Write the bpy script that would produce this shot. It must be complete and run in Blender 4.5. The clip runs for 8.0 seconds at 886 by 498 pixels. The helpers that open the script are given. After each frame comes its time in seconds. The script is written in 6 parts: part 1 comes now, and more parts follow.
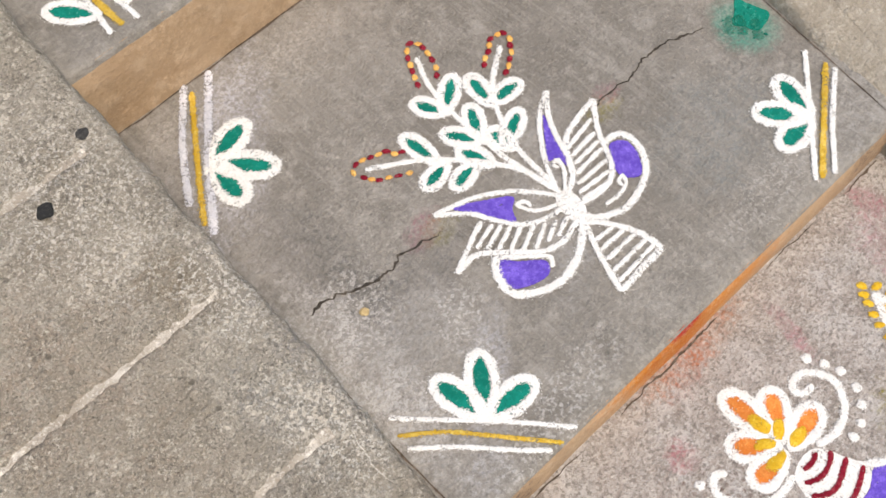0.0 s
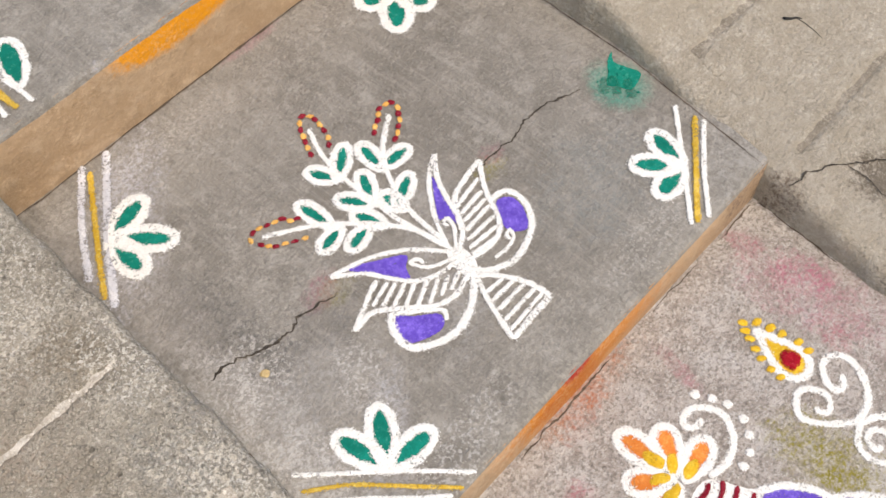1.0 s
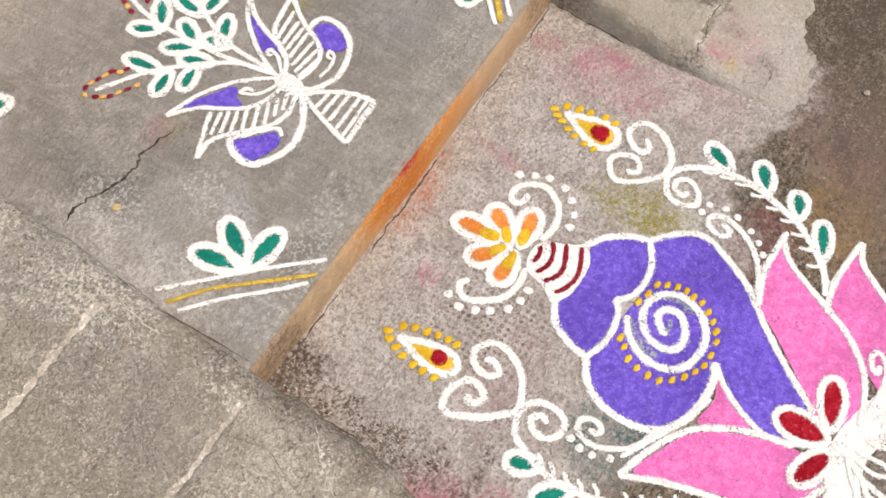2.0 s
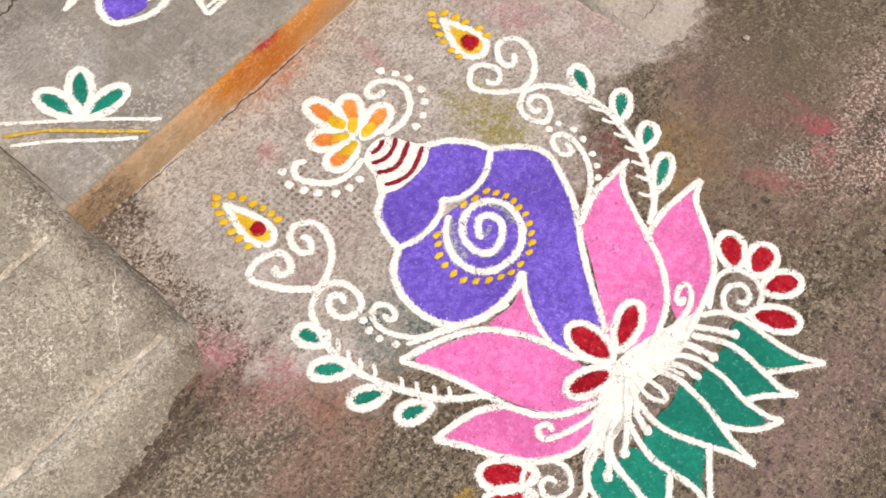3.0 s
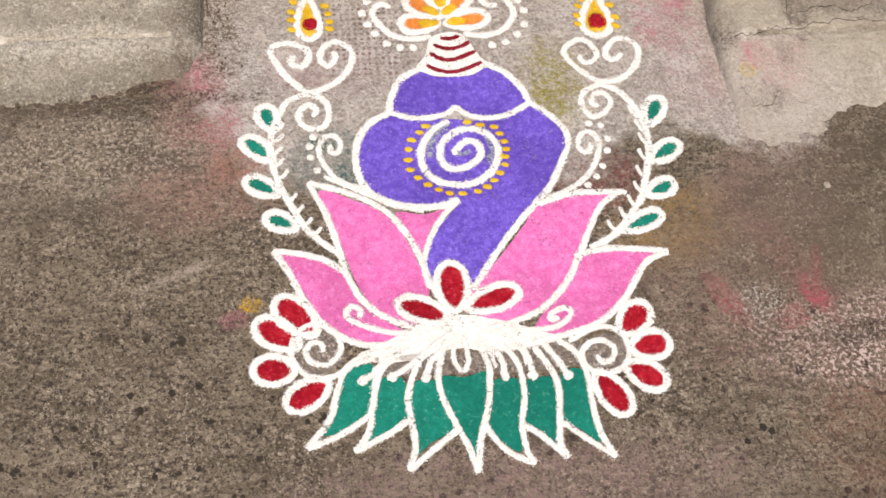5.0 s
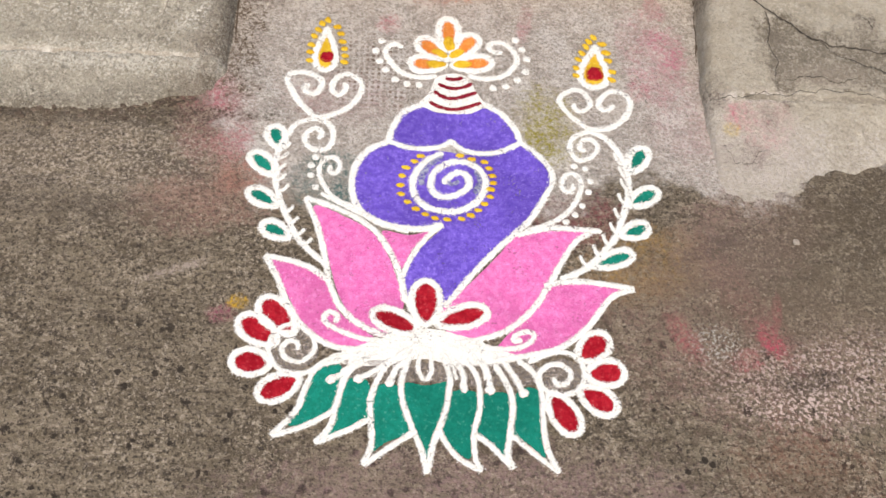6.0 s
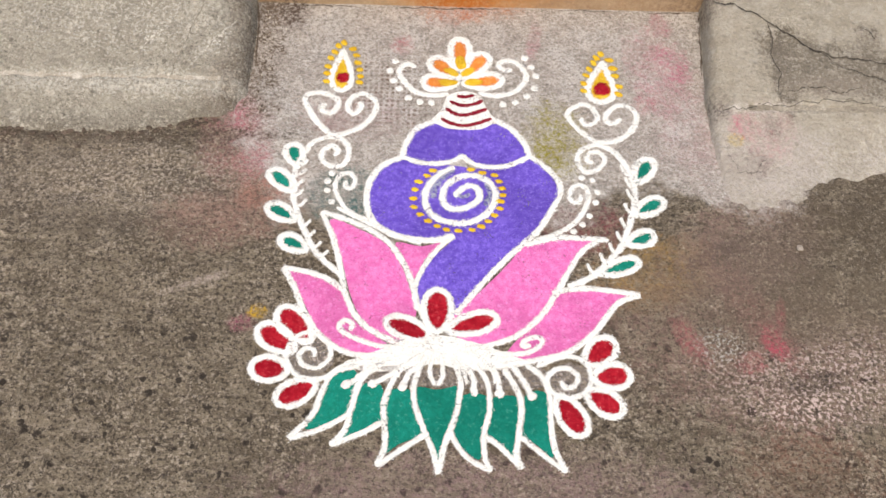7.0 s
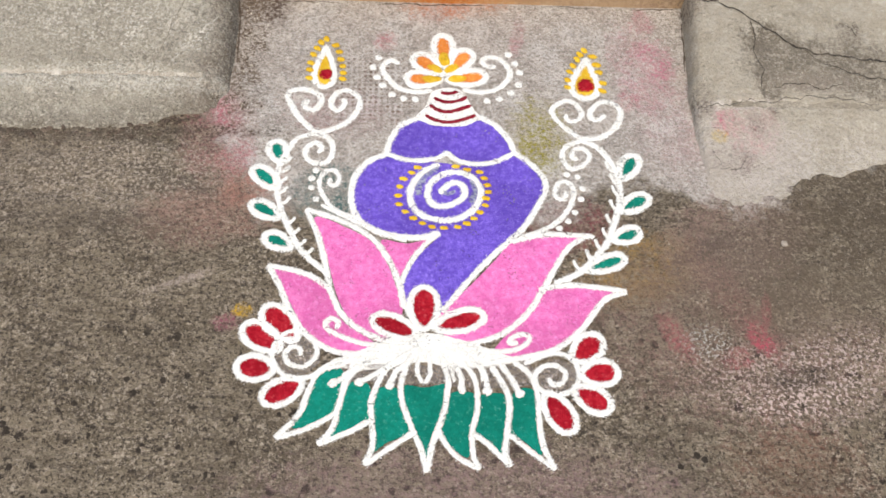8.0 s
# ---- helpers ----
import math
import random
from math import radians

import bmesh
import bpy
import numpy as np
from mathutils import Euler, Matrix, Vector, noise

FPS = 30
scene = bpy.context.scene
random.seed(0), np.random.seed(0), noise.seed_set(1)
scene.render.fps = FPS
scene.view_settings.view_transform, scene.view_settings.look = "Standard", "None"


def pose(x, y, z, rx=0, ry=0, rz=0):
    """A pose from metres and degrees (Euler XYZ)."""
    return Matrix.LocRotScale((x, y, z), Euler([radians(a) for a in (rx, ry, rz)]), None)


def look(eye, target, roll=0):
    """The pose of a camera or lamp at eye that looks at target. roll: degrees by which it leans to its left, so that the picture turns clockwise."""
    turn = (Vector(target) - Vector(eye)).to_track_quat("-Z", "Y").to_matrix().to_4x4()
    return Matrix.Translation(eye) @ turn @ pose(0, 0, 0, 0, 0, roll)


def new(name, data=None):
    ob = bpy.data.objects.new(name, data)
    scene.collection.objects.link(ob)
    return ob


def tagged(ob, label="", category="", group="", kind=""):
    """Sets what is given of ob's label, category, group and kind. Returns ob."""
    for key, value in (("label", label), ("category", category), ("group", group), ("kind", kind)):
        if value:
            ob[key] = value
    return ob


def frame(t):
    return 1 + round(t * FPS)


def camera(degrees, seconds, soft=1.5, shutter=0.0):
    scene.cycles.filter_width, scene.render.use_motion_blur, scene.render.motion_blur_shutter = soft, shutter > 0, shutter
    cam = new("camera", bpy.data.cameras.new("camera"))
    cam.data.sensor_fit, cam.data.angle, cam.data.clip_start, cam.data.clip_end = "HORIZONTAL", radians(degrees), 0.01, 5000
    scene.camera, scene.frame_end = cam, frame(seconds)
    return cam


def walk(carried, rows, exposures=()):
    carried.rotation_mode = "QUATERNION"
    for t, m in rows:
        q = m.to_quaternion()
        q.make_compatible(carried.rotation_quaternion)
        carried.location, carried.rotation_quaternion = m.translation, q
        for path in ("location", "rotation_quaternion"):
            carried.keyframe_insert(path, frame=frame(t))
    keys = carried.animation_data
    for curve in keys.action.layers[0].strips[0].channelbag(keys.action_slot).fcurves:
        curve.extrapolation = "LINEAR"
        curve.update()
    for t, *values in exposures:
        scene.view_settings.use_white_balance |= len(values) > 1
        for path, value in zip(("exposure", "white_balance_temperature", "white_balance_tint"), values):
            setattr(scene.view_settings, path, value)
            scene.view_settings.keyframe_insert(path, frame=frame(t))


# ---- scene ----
cam = camera(44.32, 8.0)
PATH = [
    (0, (-0.2145, -0.23, 1.538), (0.353, 0.4647, -0.2497), -4.63),
    (0.2, (-0.1964, -0.2539, 1.541), (0.3632, 0.4351, -0.2514), -4.48),
    (0.5, (-0.1859, -0.2839, 1.547), (0.4137, 0.394, -0.2364), -2.71),
    (0.8, (-0.2064, -0.3012, 1.561), (0.5245, 0.3926, -0.1668), -0.46),
    (1, (-0.2233, -0.3259, 1.561), (0.5352, 0.3864, -0.1473), -1.16),
    (1.2, (-0.2648, -0.3455, 1.565), (0.5203, 0.336, -0.1431), -0.09),
    (1.5, (-0.3276, -0.4101, 1.565), (0.4935, 0.1999, -0.1532), 0.72),
    (1.7, (-0.3724, -0.4632, 1.563), (0.4751, 0.0962, -0.1603), 1.49),
    (2, (-0.4135, -0.5537, 1.54), (0.4399, -0.0511, -0.1976), 1.07),
    (2.2, (-0.3951, -0.6389, 1.529), (0.4304, -0.1273, -0.2198), -1.42),
    (3.3, (-0.239, -1.023, 1.511), (0.4723, -0.4192, -0.2583), 3.38),
    (3.5, (-0.2017, -1.048, 1.49), (0.5252, -0.4424, -0.2722), 4.99),
    (3.7, (-0.1673, -1.072, 1.473), (0.4777, -0.4421, -0.3124), 4.44),
    (4, (-0.1122, -1.123, 1.467), (0.4478, -0.4108, -0.3165), 4.89),
    (4.2, (-0.0529, -1.163, 1.456), (0.4367, -0.3937, -0.3233), 3.72),
    (4.5, (0.0444, -1.266, 1.45), (0.4564, -0.4287, -0.3195), 7.94),
    (4.7, (0.0881, -1.345, 1.468), (0.4254, -0.4841, -0.3047), 10.69),
    (5.8, (0.2441, -1.546, 1.563), (0.3758, -0.5027, -0.139), 5.76),
    (6, (0.2747, -1.576, 1.58), (0.4002, -0.5419, -0.1269), 7.65),
    (6.2, (0.3124, -1.615, 1.606), (0.3759, -0.5521, -0.0863), 6.46),
    (6.5, (0.3377, -1.641, 1.622), (0.3731, -0.5741, -0.0689), 3.25),
    (6.8, (0.3354, -1.639, 1.623), (0.3796, -0.5638, -0.0627), 2.83),
    (7, (0.3221, -1.636, 1.626), (0.3728, -0.5604, -0.0592), 3.26),
    (7.5, (0.3122, -1.624, 1.623), (0.3857, -0.559, -0.0687), 3.98),
    (8, (0.2981, -1.632, 1.616), (0.4003, -0.5596, -0.069), 5.32),
]
walk(cam, [(t, look(eye, target, roll)) for t, eye, target, roll in PATH], ((0, 0.66, 7400, 12), (2, 0.66, 7700, 13), (3.5, 0.66, 8200, 14), (4.7, 0.66, 8020, 14), (6, 0.67, 7620, 11), (7, 0.67, 7580, 11), (8, 0.67, 7330, 9)))  # exposures

# ---- daylight ----
world = bpy.data.worlds.new("sky")
scene.world = world
world.use_nodes = True
wn = world.node_tree
sky = wn.nodes.new("ShaderNodeTexSky")
sky.sky_type, sky.sun_disc = "NISHITA", False
sky.sun_elevation, sky.sun_rotation = radians(58), radians(183)
wn.links.new(sky.outputs[0], wn.nodes["Background"].inputs[0])
wn.nodes["Background"].inputs[1].default_value = 0.15
sun = new("sun", bpy.data.lights.new("sun", "SUN"))
sun.data.energy, sun.data.angle, sun.data.color = 2.2, radians(35), (1.0, 0.93, 0.83)
sun.matrix_world = look((-0.15, -2.6, 5.0), (0, 0, 0))
tagged(sun, "soft hazy daylight", "sun", kind="structure")


# ---- materials ----
class Mat:
    """A node material under construction."""

    def __init__(self, name, rough=0.9):
        self.m = bpy.data.materials.new(name)
        self.m.use_nodes = True
        self.t = self.m.node_tree
        self.b = self.t.nodes["Principled BSDF"]
        self.b.inputs["Roughness"].default_value = rough
        self.b.inputs["Specular IOR Level"].default_value = 0.25
        self.pos = self.t.nodes.new("ShaderNodeNewGeometry").outputs["Position"]
        self.dust, self.cloud, self.chip = self.noise(130, 4, 0.75), self.noise(20, 6, 0.75), self.noise(165, 3, 0.68)

    def link(self, a, b):
        self.t.links.new(a, b)

    def put(self, socket, v):
        if hasattr(v, "is_output"):
            self.link(v, socket)
        else:
            socket.default_value = v

    def noise(self, scale, detail=4, rough=0.6, stretch=None, kind="ShaderNodeTexNoise", out=0):
        n = self.t.nodes.new(kind)
        n.inputs["Scale"].default_value = scale
        if kind == "ShaderNodeTexNoise":
            n.inputs["Detail"].default_value, n.inputs["Roughness"].default_value = detail, rough
        p = self.pos
        if stretch:
            mp = self.t.nodes.new("ShaderNodeMapping")
            self.link(p, mp.inputs[0])
            mp.inputs["Rotation"].default_value[2] = radians(stretch[2])
            mp.inputs["Scale"].default_value = (stretch[0], stretch[1], 1)
            p = mp.outputs[0]
        self.link(p, n.inputs["Vector"])
        return n.outputs[out]

    def flakes(self, scale, lo, hi, warp=0.012):
        """Irregular sand grains and chips, each of its own brightness; their contrast also stands in for relief
        shading.
        """
        w = self.t.nodes.new("ShaderNodeTexNoise")
        w.inputs["Scale"].default_value, w.inputs["Detail"].default_value = scale * 1.4, 3
        self.link(self.pos, w.inputs["Vector"])
        v = self.t.nodes.new("ShaderNodeVectorMath")
        v.operation = "MULTIPLY_ADD"
        self.link(w.outputs["Color"], v.inputs[0])
        v.inputs[1].default_value = (warp, warp, warp)
        self.link(self.pos, v.inputs[2])
        n = self.t.nodes.new("ShaderNodeTexVoronoi")
        n.inputs["Scale"].default_value = scale
        self.link(v.outputs[0], n.inputs["Vector"])
        sep = self.t.nodes.new("ShaderNodeSeparateColor")
        self.link(n.outputs["Color"], sep.inputs[0])
        return self.ramp(sep.outputs[0], lo, hi)

    def math(self, op, a, b=0.0, c=0.0):
        n = self.t.nodes.new("ShaderNodeMath")
        n.operation = op
        for s, v in zip(n.inputs, (a, b, c)):
            self.put(s, v)
        return n.outputs[0]

    def ramp(self, v, lo, hi, a=0.0, b=1.0):
        n = self.t.nodes.new("ShaderNodeMapRange")
        n.interpolation_type = "SMOOTHSTEP"
        for s, x in zip(n.inputs, (v, lo, hi, a, b)):
            self.put(s, x)
        return n.outputs[0]

    def mix(self, f, a, b):
        n = self.t.nodes.new("ShaderNodeMix")
        n.data_type = "RGBA"
        for s, v in zip((n.inputs[0], n.inputs[6], n.inputs[7]), (f, a, b)):
            self.put(s, (*v, 1) if isinstance(v, tuple) and len(v) == 3 else v)
        return n.outputs[2]

    def xyz(self):
        n = self.t.nodes.new("ShaderNodeSeparateXYZ")
        self.link(self.pos, n.inputs[0])
        return n.outputs

    def spot(self, base, x, y, rx, ry, col, strength, turn=0, grain=None, z=0.0, rz=0.4, ragged=1.0):
        """A tint with a ragged edge round a place: coloured powder, dirt or painted shade."""
        mp = self.t.nodes.new("ShaderNodeMapping")
        mp.vector_type = "TEXTURE"
        self.link(self.pos, mp.inputs[0])
        mp.inputs["Location"].default_value = (x, y, z)
        mp.inputs["Rotation"].default_value[2] = radians(turn)
        mp.inputs["Scale"].default_value = (rx, ry, rz)
        ln = self.t.nodes.new("ShaderNodeVectorMath")
        ln.operation = "LENGTH"
        self.link(mp.outputs[0], ln.inputs[0])
        edge = self.math("MULTIPLY_ADD", grain, 1.5 * ragged, ln.outputs["Value"])
        dust = self.math("MULTIPLY", self.ramp(edge, 0.7, 1.5, strength, 0.0), self.math("MULTIPLY", self.ramp(self.dust, 0.44, 0.56, 1 - 0.72 * ragged, 1.0), self.ramp(self.cloud, 0.42, 0.58, 1 - 0.6 * ragged, 1.0)))
        if ragged > 1.5:
            edge = self.math("MULTIPLY_ADD", grain, 1.6, ln.outputs["Value"])
            dust = self.math("MULTIPLY", self.ramp(edge, 0.5, 1.3, 0.34 * strength, 0.0), self.ramp(self.chip, 0.52, 0.58))
        return self.mix(dust, base, col)

    def finish(self, col, bumps=()):
        self.put(self.b.inputs["Base Color"], (*col, 1) if isinstance(col, tuple) else col)
        last = None
        for h, strength, dist in bumps:
            n = self.t.nodes.new("ShaderNodeBump")
            n.inputs["Strength"].default_value, n.inputs["Distance"].default_value = strength, dist
            self.put(n.inputs["Height"], h)
            if last:
                self.link(last, n.inputs["Normal"])
            last = n.outputs[0]
        if last:
            self.link(last, self.b.inputs["Normal"])
        return self.m


def powder(name, col, pale, thin=0.86):
    """Loose coloured powder: matt, grainy, thinning out raggedly at its rim."""
    k = Mat(name, 1.0)
    k.b.inputs["Specular IOR Level"].default_value = 0.05
    fine, mid = k.noise(420, 3, 0.7), k.noise(70, 5, 0.7)
    c = k.mix(k.ramp(mid, 0.42, 0.60), col, pale)
    c = k.mix(k.ramp(fine, 0.50, 0.64, 0.0, 0.6), c, tuple(0.68 * a for a in col))
    c = k.mix(k.ramp(k.noise(260, 3, 0.7), 0.60, 0.68, 0.0, 0.35), c, tuple(min(0.85, 1.35 * a) for a in pale))
    c = k.mix(k.ramp(k.noise(7, 4, 0.6), 0.42, 0.62, 0.0, 0.0 if name == "white_powder" else 0.5), c, tuple(0.62 * a for a in col))
    c = k.mix(k.math("MULTIPLY", 0.32, k.flakes(330, 0.90, 0.96)), c, tuple(min(0.85, 0.10 + 1.5 * a) for a in pale))
    m = k.finish(c, ((fine, 0.8, 0.0016), (mid, 0.6, 0.003)))
    uv = k.t.nodes.new("ShaderNodeUVMap")
    sp = k.t.nodes.new("ShaderNodeSeparateXYZ")
    k.link(uv.outputs[0], sp.inputs[0])
    edge = k.math("ABSOLUTE", k.math("MULTIPLY_ADD", sp.outputs[1], 2.0, -1.0))
    g = k.math("ADD", k.math("MULTIPLY_ADD", k.noise(340, 4, 0.8), 3.2, -1.6), k.math("MULTIPLY_ADD", k.noise(80, 3, 0.7), 0.8, -0.4))
    bare = k.ramp(k.math("ADD", edge, g), 0.80, 1.05)
    worn = k.ramp(k.math("MULTIPLY_ADD", k.noise(200, 4, 0.8), 0.9, k.math("MULTIPLY", k.noise(24, 4, 0.7), 0.6)), thin, thin + 0.10, 0.0, 0.7)
    tr = k.t.nodes.new("ShaderNodeBsdfTransparent")
    mx = k.t.nodes.new("ShaderNodeMixShader")
    k.link(k.math("MAXIMUM", bare, worn), mx.inputs[0])
    k.link(k.b.outputs[0], mx.inputs[1])
    k.link(tr.outputs[0], mx.inputs[2])
    k.link(mx.outputs[0], k.t.nodes["Material Output"].inputs[0])
    return m


white = powder("white_powder", (0.72, 0.705, 0.66), (0.78, 0.765, 0.725), 0.82)
violet = powder("violet_powder", (0.120, 0.070, 0.435), (0.190, 0.120, 0.575))
pink = powder("pink_powder", (0.68, 0.14, 0.38), (0.76, 0.205, 0.465))
green = powder("green_powder", (0.0, 0.170, 0.120), (0.0, 0.214, 0.156), 1.0)
bright_green = powder("bright_green_powder", (0.0, 0.215, 0.150), (0.005, 0.27, 0.195), 0.88)
thin_green = powder("thin_green_powder", (0.01, 0.20, 0.13), (0.03, 0.26, 0.18), 0.66)
mustard = powder("dusty_mustard_powder", (0.56, 0.35, 0.04), (0.66, 0.45, 0.10), 0.80)
ghost = powder("rubbed_out_powder", (0.26, 0.27, 0.40), (0.36, 0.38, 0.44), 0.70)
wash = powder("thin_white_dusting", (0.36, 0.305, 0.275), (0.44, 0.38, 0.345), 0.60)
smudged = powder("smudged_white_powder", (0.60, 0.60, 0.64), (0.70, 0.69, 0.70), 0.765)
red = powder("red_powder", (0.29, 0.008, 0.017), (0.40, 0.016, 0.028), 0.95)
maroon = powder("maroon_powder", (0.21, 0.012, 0.025), (0.28, 0.025, 0.04))
yellow = powder("yellow_powder", (0.68, 0.40, 0.03), (0.76, 0.50, 0.055))
amber = powder("amber_powder", (0.74, 0.38, 0.10), (0.80, 0.47, 0.15))
orange = powder("orange_powder", (0.72, 0.21, 0.045), (0.76, 0.28, 0.07))


def concrete(name, dark, mid, light, streak=None, speck=0.5, smears=(), rough=0.9, relief=0.5):
    """Cement with cloudy stains, scuffs, sand grains and small pits."""
    k = Mat(name, rough)
    big, med, fine = k.noise(4.5, 6, 0.65), k.noise(26, 7, 0.75), k.noise(150, 4, 0.7)
    c = k.mix(k.ramp(big, 0.40, 0.60), dark, mid)
    c = k.mix(k.ramp(med, 0.47, 0.66, 0.0, 0.75), c, light)
    c = k.mix(k.ramp(k.noise(11, 7, 0.8), 0.52, 0.64, 0.0, 0.5), c, tuple(0.75 * a for a in dark))
    if streak:
        c = k.mix(k.ramp(k.noise(60, 5, 0.75, streak), 0.50, 0.62, 0.0, 0.40), c, light)
        c = k.mix(k.ramp(k.noise(85, 5, 0.75, streak), 0.53, 0.66, 0.0, 0.28), c, tuple(0.7 * a for a in dark))
    g = k.math("MULTIPLY_ADD", k.noise(60, 6, 0.8), 1.6, -0.8)
    for s in smears:
        c = k.spot(c, *s[:7], grain=g, **dict(zip(("z", "rz", "ragged"), s[7:])))
    patchy = k.ramp(k.noise(8, 5, 0.7), 0.38, 0.62, 0.25, 1.0)
    c = k.mix(k.math("MULTIPLY", patchy, k.ramp(fine, 0.53, 0.60, 0.0, 0.75 * speck)), c, tuple(0.5 * a for a in dark))
    c = k.mix(k.math("MULTIPLY", k.math("MULTIPLY", patchy, speck), k.flakes(250, 0.84, 0.93)), c, tuple(min(1, 1.45 * a) for a in light))
    c = k.mix(k.math("MULTIPLY", k.math("MULTIPLY", patchy, 0.8 * speck), k.flakes(230, 0.82, 0.90)), c, tuple(0.5 * a for a in dark))
    c = k.mix(k.ramp(k.noise(270, 1, 0.5), 0.60, 0.68, 0.0, 0.6 * speck), c, tuple(min(1, 1.3 * a) for a in light))
    crust = k.math("MULTIPLY", k.ramp(k.noise(6.5, 4, 0.7), 0.50, 0.60), k.ramp(k.noise(110, 3, 0.6), 0.54, 0.59, 0.0, 0.85 * speck))
    c = k.mix(crust, c, tuple(min(1, 1.5 * a) for a in light))
    # small pits have no depth, their inner shade is dark colour
    pit = k.noise(30, kind="ShaderNodeTexVoronoi")
    c = k.mix(k.math("MULTIPLY", k.ramp(pit, 0.10, 0.17, 0.8 * speck, 0.0), k.ramp(k.noise(17, 2), 0.52, 0.56)), c, tuple(0.3 * a for a in dark))
    return k.finish(c, ((med, 0.5, 0.010), (fine, relief, 0.009), (k.noise(70, 4, 0.7), relief, 0.010)))


MAGENTA, OLIVE = (0.36, 0.10, 0.15), (0.22, 0.19, 0.03)
landing_mat = concrete(
    "smooth_grey_cement", (0.195, 0.177, 0.151), (0.245, 0.224, 0.193), (0.325, 0.302, 0.265), (1.0, 0.10, 40), 0.24,
    ((0.880, 0.285, 0.042, 0.048, (0.02, 0.25, 0.18), 1.2, 0, 0.093, 0.4, 0.6), (0.595, 0.335, 0.03, 0.02, OLIVE, 0.6, 0), (0.62, 0.35, 0.02, 0.015, MAGENTA, 0.5, 0),
     (0.26, 0.36, 0.03, 0.02, OLIVE, 0.6, 20), (0.245, 0.375, 0.035, 0.02, MAGENTA, 0.45, 20), (0.52, 0.835, 0.06, 0.012, MAGENTA, 0.7, 0),
     (0.70, 0.18, 0.12, 0.09, (0.17, 0.19, 0.19), 0.5, 0), (0.06, 0.10, 0.10, 0.12, (0.30, 0.28, 0.25), 0.6, 0), (0.08, 0.42, 0.07, 0.16, (0.12, 0.115, 0.105), 0.9, 0), (0.16, 0.30, 0.10, 0.05, (0.14, 0.135, 0.13), 0.6, 30),
     (0.88, 0.04, 0.14, 0.06, (0.36, 0.34, 0.31), 0.7, 0), (0.03, 0.27, 0.05, 0.16, (0.44, 0.42, 0.39), 1.1, 0), (0.14, 0.26, 0.07, 0.05, (0.38, 0.36, 0.33), 0.7, 0), (0.05, 0.62, 0.06, 0.20, (0.36, 0.33, 0.30), 0.7, 0), (0.45, 0.80, 0.35, 0.05, (0.33, 0.30, 0.265), 0.6, 0), (0.9, 0.45, 0.06, 0.25, (0.32, 0.29, 0.25), 0.6, 0), (0.13, 0.12, 0.12, 0.03, (0.42, 0.41, 0.41), 0.7, 45), (0.07, 0.34, 0.09, 0.07, (0.50, 0.475, 0.44), 1.8, 30, 0.09, 0.4, 1.6), (0.19, 0.24, 0.06, 0.04, (0.50, 0.475, 0.44), 1.8, 45, 0.09, 0.4, 1.6), (0.05, 0.17, 0.06, 0.06, (0.50, 0.475, 0.44), 1.6, 0, 0.09, 0.4, 1.6), (0.18, 0.04, 0.16, 0.04, (0.50, 0.48, 0.45), 1.6, 10, 0.09, 0.4, 1.6), (0.70, 0.06, 0.16, 0.05, (0.46, 0.43, 0.39), 1.4, 10, 0.09, 0.4, 1.6), (0.20, 0.78, 0.2, 0.04, (0.46, 0.43, 0.38), 1.5, 0, 0.09, 0.4, 1.6), (0.14, 0.71, 0.05, 0.16, (0.46, 0.45, 0.47), 0.8, -42), (0.42, 0.27, 0.16, 0.05, (0.36, 0.345, 0.325), 0.6, 50)))
